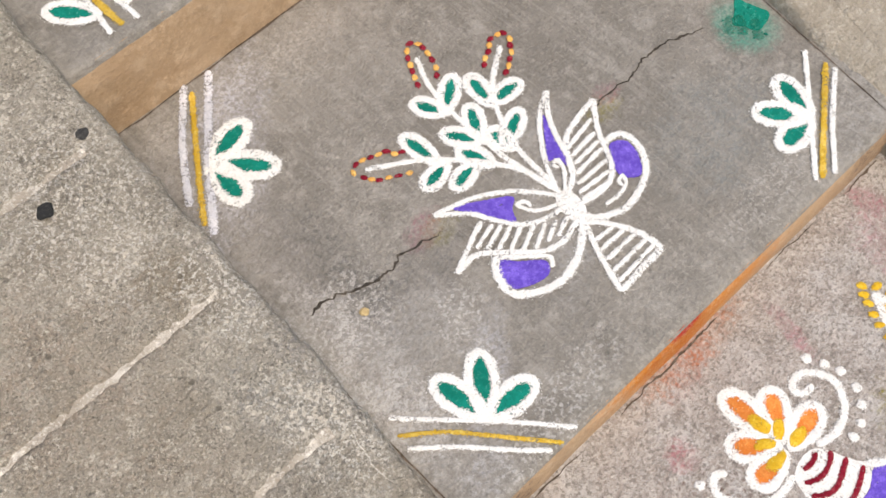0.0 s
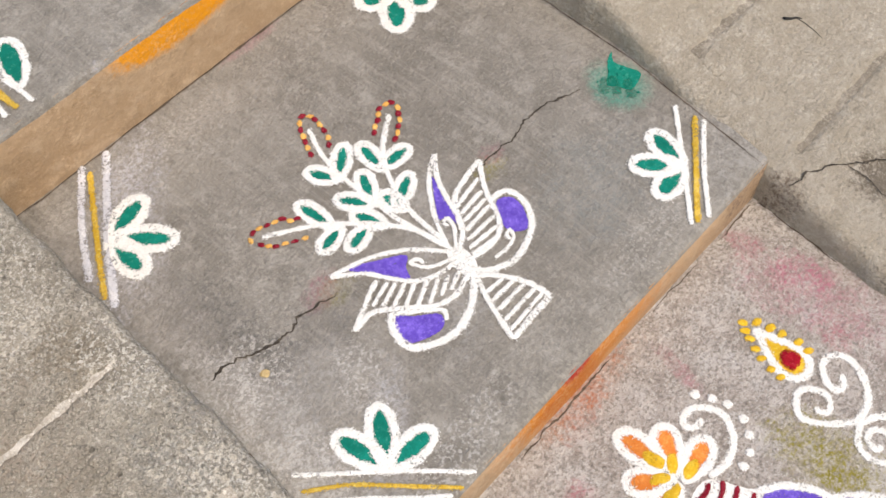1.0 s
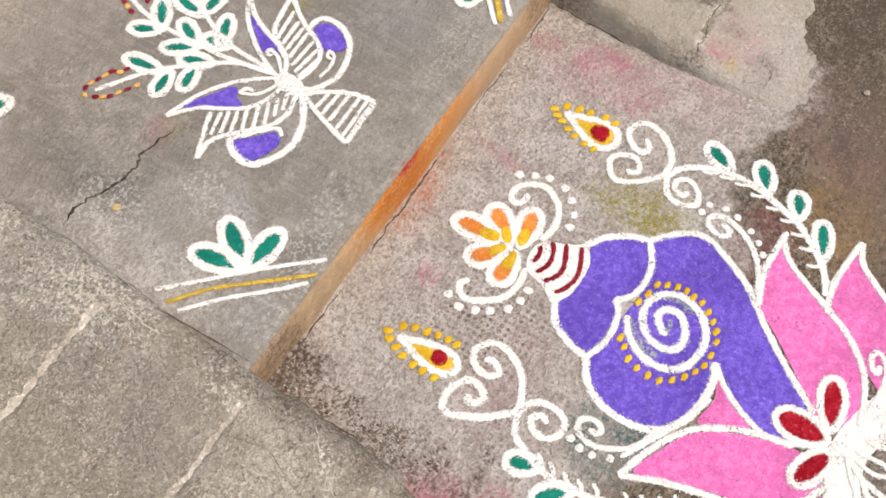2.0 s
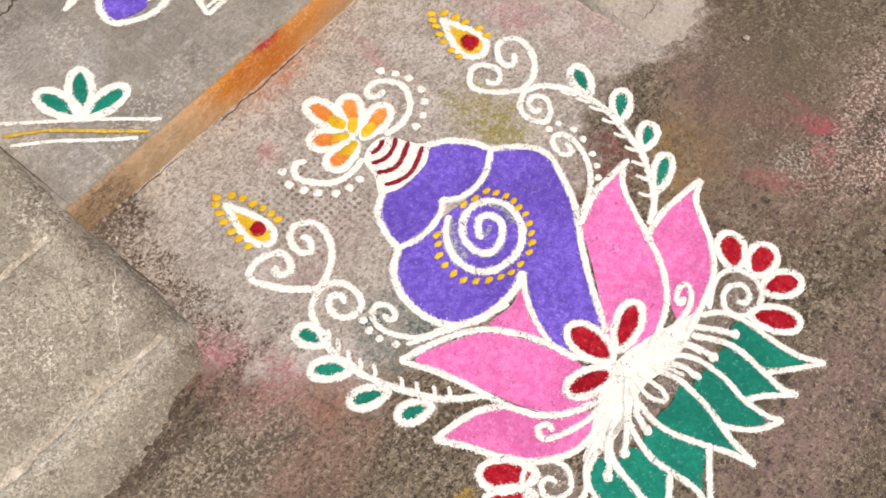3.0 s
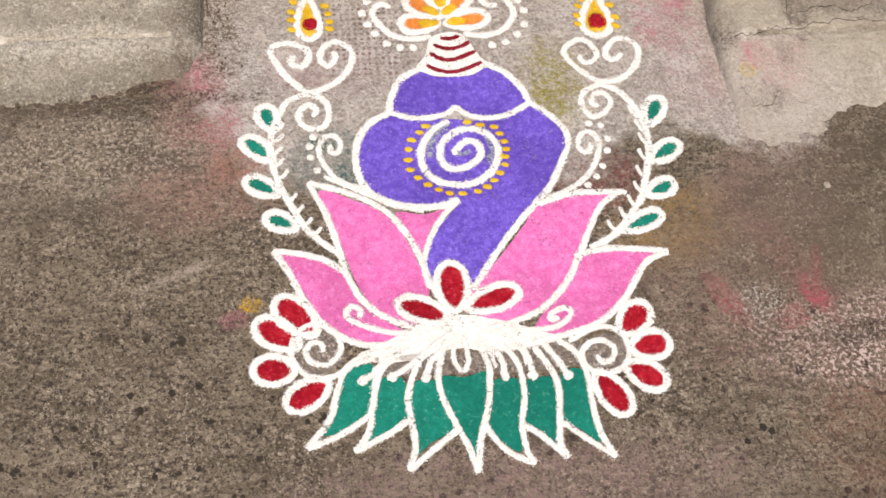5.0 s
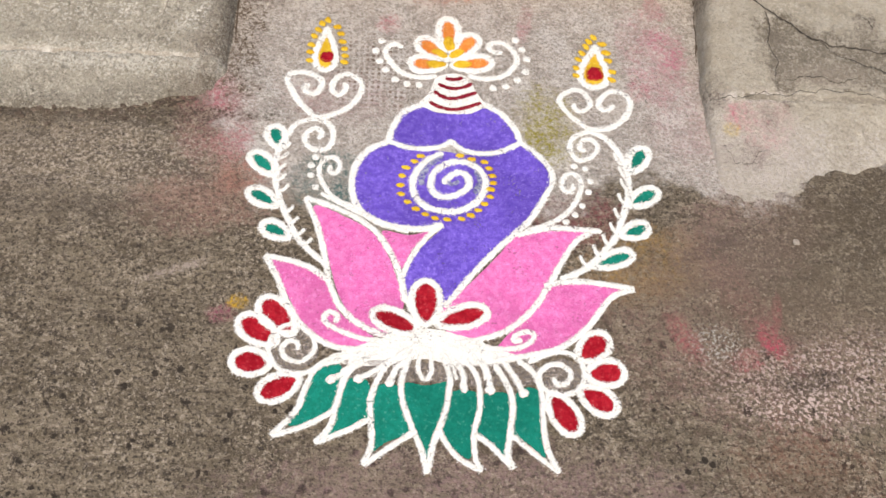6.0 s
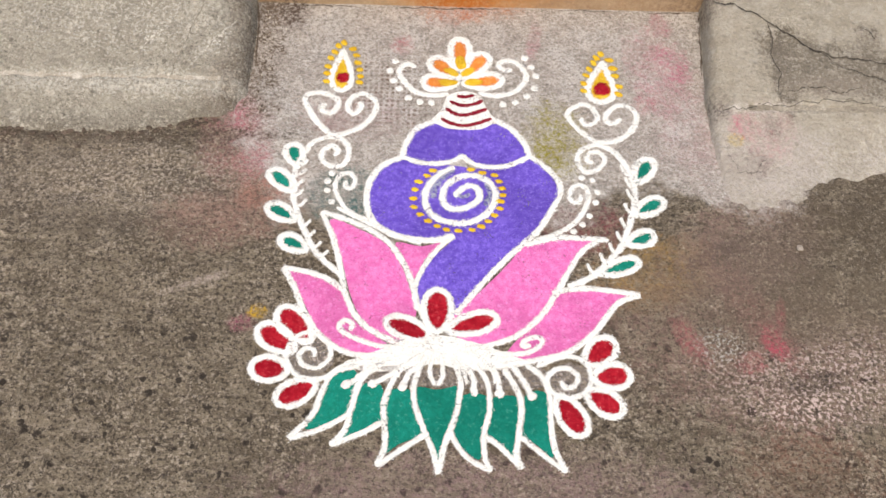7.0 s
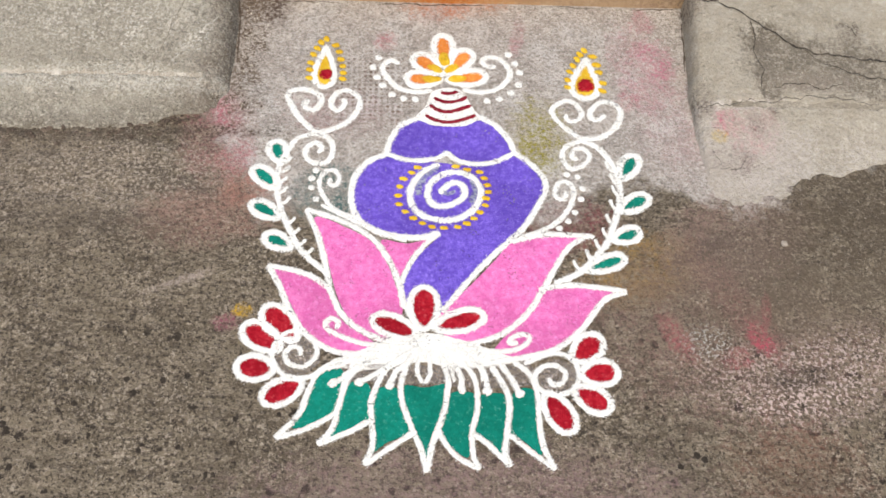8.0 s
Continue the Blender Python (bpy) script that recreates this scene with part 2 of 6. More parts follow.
ramp_mat = concrete("rough_grey_concrete", (0.295, 0.259, 0.204), (0.355, 0.315, 0.252), (0.45, 0.406, 0.336), None, 0.72,
                    ((-0.05, 0.30, 0.10, 0.12, (0.30, 0.295, 0.27), 0.7, 0), (-0.30, 0.50, 0.16, 0.14, (0.36, 0.28, 0.21), 0.6, 0), (-0.09, 0.49, 0.05, 0.06, (0.22, 0.17, 0.11), 0.7, 0), (-0.25, 0.25, 0.10, 0.10, (0.34, 0.27, 0.20), 0.5, 0), (-0.03, -0.28, 0.05, 0.06, (0.20, 0.165, 0.125), 0.7, 0), (-0.02, 0.40, 0.03, 0.25, (0.30, 0.28, 0.26), 0.6, 0), (-0.02, -0.30, 0.06, 0.10, (0.27, 0.12, 0.11), 0.5, 0), (-0.24, -0.335, 0.40, 0.014, (0.17, 0.140, 0.105), 1.0, 0), (-0.10, -0.300, 0.14, 0.024, (0.14, 0.112, 0.082), 1.5, 12), (-0.03, -0.25, 0.035, 0.05, (0.13, 0.10, 0.075), 1.4, 0), (-0.05, -0.03, 0.05, 0.03, (0.50, 0.45, 0.36), 1.0, 30), (-0.075, -0.12, 0.012, 0.09, (0.13, 0.105, 0.08), 1.2, 25), (-0.055, -0.18, 0.07, 0.08, (0.78, 0.735, 0.65), 2.2, -20, 0.0, 0.5, 1.6), (-0.25, -0.12, 0.25, 0.08, (0.78, 0.735, 0.65), 2.0, 0, 0.0, 0.5, 1.6), (-0.20, -0.25, 0.3, 0.035, (0.78, 0.735, 0.65), 2.2, 0, 0.0, 0.5, 1.6), (-0.04, 0.0, 0.06, 0.07, (0.78, 0.735, 0.65), 2.2, 0, 0.0, 0.5, 1.6), (-0.06, 0.22, 0.07, 0.10, (0.74, 0.70, 0.62), 2.3, 0, 0.1, 0.5, 1.6), (-0.05, 0.44, 0.06, 0.08, (0.74, 0.70, 0.62), 2.3, 0, 0.1, 0.5, 1.6), (-0.12, 0.66, 0.12, 0.16, (0.70, 0.65, 0.57), 2.0, 0, 0.2, 0.5, 1.6), (-0.005, -0.20, 0.03, 0.13, (0.14, 0.11, 0.08), 1.8, 0, 0.0, 0.5, 1.3), (-0.28, -0.16, 0.26, 0.12, (0.46, 0.415, 0.335), 0.6, 0), (-0.28, -0.30, 0.22, 0.035, (0.47, 0.43, 0.35), 0.6, 0), (-0.09, -0.10, 0.05, 0.09, (0.52, 0.48, 0.40), 0.7, 20),
                     (0.0, -0.04, 0.05, 0.14, (0.12, 0.09, 0.07), 0.9, 0), (-0.03, -0.20, 0.03, 0.10, (0.20, 0.165, 0.13), 0.6, 0), (-0.19, -0.156, 0.050, 0.009, (0.78, 0.735, 0.65), 2.3, 55, 0.05, 0.5, 1.6), (-0.076, -0.177, 0.088, 0.010, (0.78, 0.735, 0.65), 2.5, 49, 0.05, 0.5, 1.6), (-0.096, -0.155, 0.060, 0.009, (0.12, 0.10, 0.08), 2.3, 49, 0.05, 0.5, 1.6), (-0.03, -0.10, 0.03, 0.10, (0.13, 0.105, 0.08), 2.2, 10, 0.0, 0.5, 1.6), (-0.06, -0.23, 0.06, 0.05, (0.13, 0.105, 0.08), 2.2, 0, 0.0, 0.5, 1.6), (-0.30, -0.25, 0.30, 0.02, (0.60, 0.57, 0.50), 0.8, 0), (-0.16, 0.12, 0.08, 0.14, (0.30, 0.28, 0.25), 0.6, 0)), 0.9, 1.0)
ramp_pale_mat = concrete("pale_worn_concrete", (0.328, 0.286, 0.222), (0.370, 0.327, 0.262), (0.435, 0.393, 0.328), (0.3, 1.0, 0), 0.30,
                         ((1.05, -0.40, 0.30, 0.06, (0.50, 0.45, 0.41), 0.7, 5), (0.93, -0.18, 0.035, 0.14, (0.29, 0.24, 0.18), 0.35, 0), (0.95, -0.40, 0.11, 0.10, (0.47, 0.415, 0.375), 0.9, 0, 0.0, 0.4, 0.6),
                          (1.06, -0.165, 0.075, 0.040, (0.14, 0.115, 0.085), 1.8, -38, 0.04, 0.4, 0.8), (1.035, -0.225, 0.022, 0.075, (0.14, 0.115, 0.09), 1.7, 0, 0.04, 0.4, 0.8), (1.19, -0.205, 0.17, 0.055, (0.16, 0.135, 0.105), 1.6, -6, 0.04, 0.4, 0.8), (1.21, -0.12, 0.022, 0.022, (0.15, 0.125, 0.10), 1.3, 0), (1.12, -0.235, 0.07, 0.022, (0.24, 0.20, 0.16), 1.1, 0),
                          (1.00, -0.327, 0.014, 0.022, (0.11, 0.095, 0.08), 1.5, 0), (0.945, -0.405, 0.045, 0.028, (0.24, 0.19, 0.165), 0.9, 0), (0.945, -0.325, 0.024, 0.028, (0.52, 0.17, 0.21), 0.9, 0), (0.925, -0.355, 0.014, 0.012, (0.52, 0.36, 0.06), 1.1, 0), (0.99, -0.335, 0.045, 0.05, (0.46, 0.27, 0.26), 0.7, 0),
                          (0.905, -0.05, 0.022, 0.03, (0.14, 0.105, 0.08), 1.0, 0), (0.97, -0.287, 0.10, 0.010, (0.60, 0.54, 0.48), 1.1, 4), (0.90, -0.28, 0.02, 0.03, (0.15, 0.12, 0.10), 1.0, 0), (1.2, 0.35, 0.3, 0.3, (0.40, 0.345, 0.265), 0.5, 0)), 0.9, 0.7)
mortar_mat = concrete("pale_joint_mortar", (0.34, 0.295, 0.235), (0.47, 0.42, 0.35), (0.66, 0.62, 0.55), None, 0.5)
tan_joint_mat = concrete("worn_groove", (0.21, 0.18, 0.14), (0.27, 0.235, 0.185), (0.38, 0.34, 0.28), None, 0.4)
tan_mat = concrete("tan_painted_riser", (0.36, 0.24, 0.14), (0.42, 0.29, 0.178), (0.48, 0.345, 0.225), None, 0.22,
                   ((0.43, 0.0, 0.17, 0.2, (0.56, 0.20, 0.035), 0.9, 0, 0.06, 0.09, 0.6), (0.42, 0.0, 0.125, 0.2, (0.50, 0.165, 0.012), 1.6, 0, 0.07, 0.05, 0.6), (0.40, 0.0, 0.07, 0.2, (0.42, 0.11, 0.010), 1.3, 0, 0.04, 0.06, 0.8),
                    (0.412, 0.0, 0.030, 0.06, (0.36, 0.02, 0.008), 1.8, 0, 0.088, 0.018, 0.6), (0.04, 0.0, 0.05, 0.06, (0.15, 0.10, 0.07), 1.2, 0), (0.62, 0.0, 0.14, 0.08, (0.46, 0.25, 0.12), 0.5, 0), (0.88, 0.0, 0.07, 0.08, (0.20, 0.13, 0.085), 1.1, 0),
                    (0.20, 0.0, 0.10, 0.05, (0.30, 0.20, 0.12), 0.8, 0, 0.0, 0.03), (0.70, 0.0, 0.16, 0.05, (0.30, 0.19, 0.12), 0.8, 0, 0.0, 0.03),
                    (0.395, 0.845, 0.105, 0.05, (0.66, 0.25, 0.008), 2.0, 0, 0.245, 0.040, 0.35), (0.40, 0.845, 0.02, 0.05, (0.26, 0.06, 0.01), 1.6, 0, 0.262, 0.012, 0.5)), 0.7, 0.25)
crack_mat = concrete("dark_crack", (0.035, 0.029, 0.023), (0.06, 0.05, 0.04), (0.11, 0.09, 0.07), None, 0.3)
# dark brown for joint lines and the shade painted at the riser foot
dark_line_mat = concrete("dark_joint_and_gap_shade", (0.075, 0.055, 0.040), (0.11, 0.082, 0.060), (0.17, 0.13, 0.10), None, 0.4)
scratch_mat = concrete("pale_scratch", (0.50, 0.46, 0.39), (0.57, 0.53, 0.46), (0.66, 0.62, 0.55), None, 0.7)
pebble_mat = concrete("pale_stone", (0.35, 0.30, 0.25), (0.45, 0.40, 0.34), (0.55, 0.5, 0.45), None, 0.3)
tar_mat = concrete("dark_tar", (0.025, 0.025, 0.024), (0.04, 0.038, 0.036), (0.07, 0.066, 0.06), None, 0.3)


def ground_material():
    k = Mat("worn_roadside_ground", 0.92)
    x, y, _ = k.xyz()
    big, med, fine, grit = k.noise(5, 6, 0.65), k.noise(24, 7, 0.75), k.noise(150, 4, 0.7), k.noise(62, 5, 0.7)
    # dark, pitted earth-stained surface
    d = k.mix(k.ramp(big, 0.40, 0.60), (0.122, 0.096, 0.065), (0.188, 0.150, 0.104))
    d = k.mix(k.ramp(k.noise(13, 6, 0.75), 0.48, 0.62, 0.0, 0.5), d, (0.105, 0.080, 0.055))
    d = k.mix(k.ramp(med, 0.46, 0.62, 0.0, 0.7), d, (0.250, 0.202, 0.146))
    d = k.mix(k.ramp(k.noise(80, 6, 0.8, (0.35, 1.0, 12)), 0.51, 0.60, 0.0, 0.55), d, (0.32, 0.26, 0.195))
    d = k.mix(k.ramp(k.noise(66, 6, 0.8, (0.35, 1.0, -8)), 0.53, 0.60, 0.0, 0.65), d, (0.062, 0.047, 0.034))
    patchy = k.ramp(k.noise(6, 5, 0.7), 0.38, 0.62, 0.35, 1.0)
    d = k.mix(k.math("MULTIPLY", patchy, k.ramp(grit, 0.55, 0.60, 0.0, 0.6)), d, (0.058, 0.044, 0.033))
    d = k.mix(k.math("MULTIPLY", patchy, k.ramp(k.noise(205, 2, 0.55), 0.57, 0.64, 0.0, 0.55)), d, (0.46, 0.38, 0.295))
    d = k.mix(k.ramp(fine, 0.535, 0.585, 0.0, 0.85), d, (0.038, 0.029, 0.021))
    d = k.mix(k.math("MULTIPLY", k.math("MULTIPLY", patchy, 0.5), k.flakes(240, 0.86, 0.94)), d, (0.56, 0.47, 0.37))
    d = k.mix(k.math("MULTIPLY", k.math("MULTIPLY", patchy, 0.7), k.flakes(190, 0.86, 0.92)), d, (0.038, 0.030, 0.023))
    # holes are flat, the shade inside them is painted as dark colour
    holes = 0.0
    worn = k.math("MAXIMUM", k.ramp(y, -0.82, -0.62, 1.0, 0.0), 0.12)
    for scale, size in ((44, 0.25), (23, 0.21)):
        pit = k.math("MULTIPLY_ADD", k.noise(70, 5, 0.8), 0.80, -0.36)
        pit = k.math("ADD", pit, k.noise(scale, kind="ShaderNodeTexVoronoi"))
        hole = k.math("MULTIPLY", k.math("MULTIPLY", worn, k.ramp(pit, size, size + 0.05, 0.95, 0.0)), k.ramp(k.noise(scale * 0.31, 3), 0.51, 0.55))
        holes = k.math("MAXIMUM", hole, holes)
    d = k.mix(holes, d, (0.030, 0.022, 0.016))
    # pale cement skim at the foot of the steps
    l = k.mix(k.ramp(med, 0.42, 0.62), (0.375, 0.325, 0.285), (0.505, 0.452, 0.405))
    l = k.mix(k.ramp(k.noise(9, 6, 0.7), 0.50, 0.62, 0.0, 0.75), l, (0.55, 0.515, 0.48))
    l = k.mix(k.ramp(k.noise(17, 6, 0.75), 0.50, 0.62, 0.0, 0.5), l, (0.27, 0.235, 0.20))
    l = k.mix(k.ramp(k.noise(120, 6, 0.85, (0.5, 1.0, 30)), 0.52, 0.58, 0.0, 0.6), l, (0.60, 0.56, 0.51))
    l = k.mix(k.math("MULTIPLY", 0.45, k.flakes(230, 0.82, 0.92)), l, (0.17, 0.145, 0.122))
    l = k.mix(k.math("MULTIPLY", 0.45, k.flakes(250, 0.84, 0.93)), l, (0.68, 0.64, 0.59))
    l = k.mix(k.ramp(fine, 0.53, 0.60, 0.0, 0.5), l, (0.16, 0.14, 0.118))
    l = k.mix(k.ramp(k.noise(75, 6, 0.8), 0.52, 0.60, 0.0, 0.4), l, (0.22, 0.195, 0.165))
    wav = k.math("MULTIPLY_ADD", k.noise(5.5, 7, 0.72), 0.46, -0.23)
    rise = k.ramp(x, 0.98, 1.25, 0.0, 0.11)
    left = k.ramp(x, -0.12, 0.10, 0.30, 0.0)
    line = k.math("SUBTRACT", k.math("SUBTRACT", k.math("ADD", y, wav), rise), left)
    soft = k.ramp(x, 0.3, 0.9, -0.60, -0.52)
    near = k.math("MULTIPLY", k.math("MULTIPLY", k.ramp(x, -1.7, -1.4), k.ramp(x, 2.5, 2.8, 1.0, 0.0)), k.ramp(y, 0.3, 0.8, 1.0, 0.0))
    c = k.mix(k.math("MULTIPLY", near, k.ramp(line, soft, -0.46)), d, l)
    g = k.math("MULTIPLY_ADD", k.noise(55, 6, 0.8), 1.8, -0.9)
    for s in ((-0.02, -0.53, 0.11, 0.06, (0.36, 0.17, 0.14), 0.6, 10), (-0.02, -0.36, 0.06, 0.09, (0.42, 0.16, 0.17), 0.55, 0),
              (0.80, -0.17, 0.05, 0.10, (0.48, 0.18, 0.22), 0.55, 10), (0.86, -0.30, 0.08, 0.12, (0.44, 0.27, 0.27), 0.5, 0),
              (0.585, -0.345, 0.05, 0.075, (0.27, 0.23, 0.03), 1.0, 0), (0.745, -0.64, 0.10, 0.06, (0.34, 0.20, 0.06), 0.9, 15),
              # long dark strips near y -0.36 paint the shadow under the left toe lip
              (0.055, -0.73, 0.014, 0.011, (0.55, 0.32, 0.03), 1.2, 0), (0.03, -0.755, 0.02, 0.015, MAGENTA, 0.6, 0), (0.90, -0.78, 0.24, 0.14, (0.24, 0.145, 0.12), 0.7, -10), (0.93, -0.86, 0.14, 0.075, (0.56, 0.42, 0.375), 1.8, -10, 0.0, 0.4, 1.6), (1.05, -0.835, 0.13, 0.085, (0.60, 0.47, 0.42), 2.1, 20, 0.0, 0.4, 1.6), (0.97, -0.90, 0.09, 0.03, (0.60, 0.46, 0.41), 2.4, 0, 0.0, 0.4, 1.6), (0.84, -0.785, 0.05, 0.035, (0.46, 0.44, 0.39), 2.3, 0, 0.0, 0.4, 1.6), (0.79, -0.775, 0.018, 0.045, (0.34, 0.11, 0.11), 0.8, 25), (0.985, -0.85, 0.05, 0.02, (0.045, 0.035, 0.027), 1.0, 10), (1.00, -0.70, 0.12, 0.07, (0.15, 0.118, 0.08), 0.7, 0), (0.90, -0.70, 0.03, 0.12, (0.30, 0.13, 0.12), 0.7, 30), (0.935, -0.775, 0.016, 0.028, (0.44, 0.08, 0.11), 1.2, 20), (0.955, -0.72, 0.008, 0.03, (0.36, 0.10, 0.11), 0.9, -10), (0.89, -0.815, 0.022, 0.018, (0.38, 0.11, 0.12), 0.9, 0), (0.83, -0.152, 0.030, 0.045, (0.50, 0.15, 0.22), 0.6, 0), (0.815, -0.044, 0.022, 0.03, (0.46, 0.15, 0.19), 0.5, 0), (0.762, -0.257, 0.022, 0.02, (0.46, 0.18, 0.20), 0.6, 0), (0.292, -0.115, 0.020, 0.022, (0.44, 0.15, 0.17), 0.7, 0), (0.553, -0.10, 0.012, 0.05, (0.44, 0.19, 0.21), 0.6, -10), (0.40, -0.03, 0.05, 0.022, (0.46, 0.17, 0.13), 0.5, 20), (-0.005, -0.30, 0.025, 0.05, (0.42, 0.12, 0.15), 0.8, 10), (0.02, -0.42, 0.03, 0.035, (0.44, 0.14, 0.16), 0.7, 0), (0.05, -0.475, 0.055, 0.03, (0.42, 0.17, 0.13), 0.8, 25), (0.92, -0.58, 0.13, 0.08, (0.29, 0.185, 0.158), 0.9, 25), (0.86, -0.60, 0.06, 0.016, (0.12, 0.08, 0.072), 1.1, 30), (-0.16, -0.36, 0.24, 0.016, (0.075, 0.058, 0.042), 1.3, 4, 0.0, 0.4, 1.3), (-0.08, -0.462, 0.07, 0.012, (0.05, 0.038, 0.028), 1.2, -22), (-0.33, -0.352, 0.16, 0.014, (0.06, 0.046, 0.033), 1.3, -4), 
              (0.195, -0.485, 0.06, 0.05, (0.08, 0.14, 0.13), 1.1, 0), (0.63, -0.55, 0.07, 0.05, (0.20, 0.05, 0.06), 0.7, 0),
              (0.20, -0.30, 0.09, 0.05, (0.36, 0.20, 0.20), 0.5, 0), (0.035, -0.03, 0.05, 0.045, (0.10, 0.07, 0.055), 1.5, 0), (0.015, -0.15, 0.035, 0.15, (0.15, 0.115, 0.088), 2.0, 0, 0.0, 0.4, 1.3), (0.03, -0.13, 0.04, 0.10, (0.52, 0.46, 0.41), 1.9, 0, 0.0, 0.4, 1.6),
              (0.42, -0.01, 0.09, 0.03, (0.50, 0.17, 0.06), 0.6, 0), (0.44, -1.05, 0.30, 0.07, (0.27, 0.175, 0.165), 0.75, 0), (0.95, -1.02, 0.10, 0.08, (0.20, 0.09, 0.06), 0.5, 0),
              (1.15, -0.60, 0.36, 0.12, (0.12, 0.093, 0.066), 0.95, 12), (1.24, -0.50, 0.22, 0.10, (0.085, 0.064, 0.043), 0.9, 10), (-0.055, -0.675, 0.05, 0.008, (0.42, 0.34, 0.29), 0.8, 22), (-0.22, -0.47, 0.26, 0.10, (0.26, 0.21, 0.165), 0.4, -8), (-0.20, -0.45, 0.22, 0.08, (0.50, 0.42, 0.34), 1.7, 5, 0.0, 0.4, 1.6), (-0.25, -0.55, 0.22, 0.03, (0.07, 0.055, 0.042), 0.5, -8), (0.45, -1.2, 0.6, 0.08, (0.07, 0.055, 0.044), 0.5, 5), ):
        c = k.spot(c, *s[:7], grain=g, **dict(zip(("z", "rz", "ragged"), s[7:])))
    dots = k.t.nodes.new("ShaderNodeTexVoronoi")
    dots.inputs["Scale"].default_value, dots.inputs["Randomness"].default_value = 92, 0.12
    k.link(k.pos, dots.inputs["Vector"])
    stamp = k.spot((0.0, 0.0, 0.0), 0.262, -0.235, 0.075, 0.085, (1.0, 1.0, 1.0), 1.2, 20, grain=g)
    c = k.mix(k.math("MULTIPLY", stamp, k.ramp(dots.outputs["Distance"], 0.24, 0.38, 0.95, 0.0)), c, (0.17, 0.11, 0.085))
    return k.finish(c, ((grit, 0.7, 0.008), (fine, 0.9, 0.007), (med, 0.5, 0.012)))


ground_mat = ground_material()


# ---- shaping helpers ----
def part(name, bm, material, parent=None, label="", smooth=False):
    me = bpy.data.meshes.new(name)
    bm.to_mesh(me)
    bm.free()
    me.materials.append(material)
    if smooth:
        me.shade_smooth()
    ob = new(name, me)
    ob.parent = parent
    return tagged(ob, label) if label else ob


def relief(x, y):
    """The unevenness of the ground, in metres."""
    calm = min(1, max(0, (max(abs(x - 0.39) - 0.46, abs(y + 0.5) - 0.62)) / 0.15))
    return (0.0003 + 0.0045 * calm) * (noise.noise((x * 6, y * 6, 1)) + 0.5 * noise.noise((x * 24, y * 24, 5)))


def sheet(bm, xs, ys, height):
    rows = [[bm.verts.new((*p, height(*p))) for p in ((x, y) for x in xs)] for y in ys]
    for a, b in zip(rows, rows[1:]):
        for i in range(len(a) - 1):
            bm.faces.new((a[i], a[i + 1], b[i + 1], b[i]))
    return rows


def steps(a, b, step):
    n = max(1, round((b - a) / step))
    return [a + (b - a) * i / n for i in range(n + 1)]


# ---- ground ----
def rough_ground(x, y):
    if not (-1.7 < x < 2.7 and -2.1 < y < 0.3):
        return 0.0
    calm = min(1, max(0, (max(abs(x - 0.39) - 0.46, abs(y + 0.5) - 0.62)) / 0.15))
    chips = noise.noise((x * 75, y * 75, 3)) + 0.7 * noise.noise((x * 38, y * 38, 6))
    broken = min(1, max(0, (0.04 - x) / 0.12)) * min(1, max(0, (-0.30 - y) / 0.05)) * min(1, max(0, (y + 0.70) / 0.2))
    lumps = noise.noise((x * 20, y * 34, 8)) + 0.7 * noise.noise((x * 48, y * 60, 9))
    return relief(x, y) + (0.0001 + 0.0015 * calm) * min(0.4, chips) + 0.0042 * broken * lumps


xs = [-60, -20, -8, -3.5] + steps(-1.6, -0.75, 0.05) + steps(-0.7, 1.6, 0.008) + steps(1.65, 2.6, 0.05) + [4.5, 9, 21, 61]
ys = [-60, -20, -8, -4] + steps(-2.0, -1.5, 0.05) + steps(-1.45, 0.07, 0.008) + [0.3, 1.0, 3, 9, 30, 60]
me = bpy.data.meshes.new("ground")
w = len(xs)
me.from_pydata([(x, y, rough_ground(x, y)) for y in ys for x in xs], [], [(j * w + i, j * w + i + 1, j * w + w + i + 1, j * w + w + i) for j in range(len(ys) - 1) for i in range(w - 1)])
me.materials.append(ground_mat)
me.shade_smooth()
tagged(new("ground", me), "dark earth-stained pitted concrete ground dusted with coloured powder", "ground", kind="structure")


# ---- steps ----
TREAD, UPPER, DEPTH = 0.093, 0.262, 0.845


def edge_left(y):
    return 0.012 * min(1, max(0, -y / 0.3)) - 0.012 + 0.012 * noise.noise((0, y * 5, 2)) * 0.5


def edge_right(y):
    return 0.905 + 0.045 * min(1, max(0, y / 0.35)) - 0.02 * min(1, max(0, -y / 0.28)) + 0.004 * noise.noise((3, y * 7, 2))


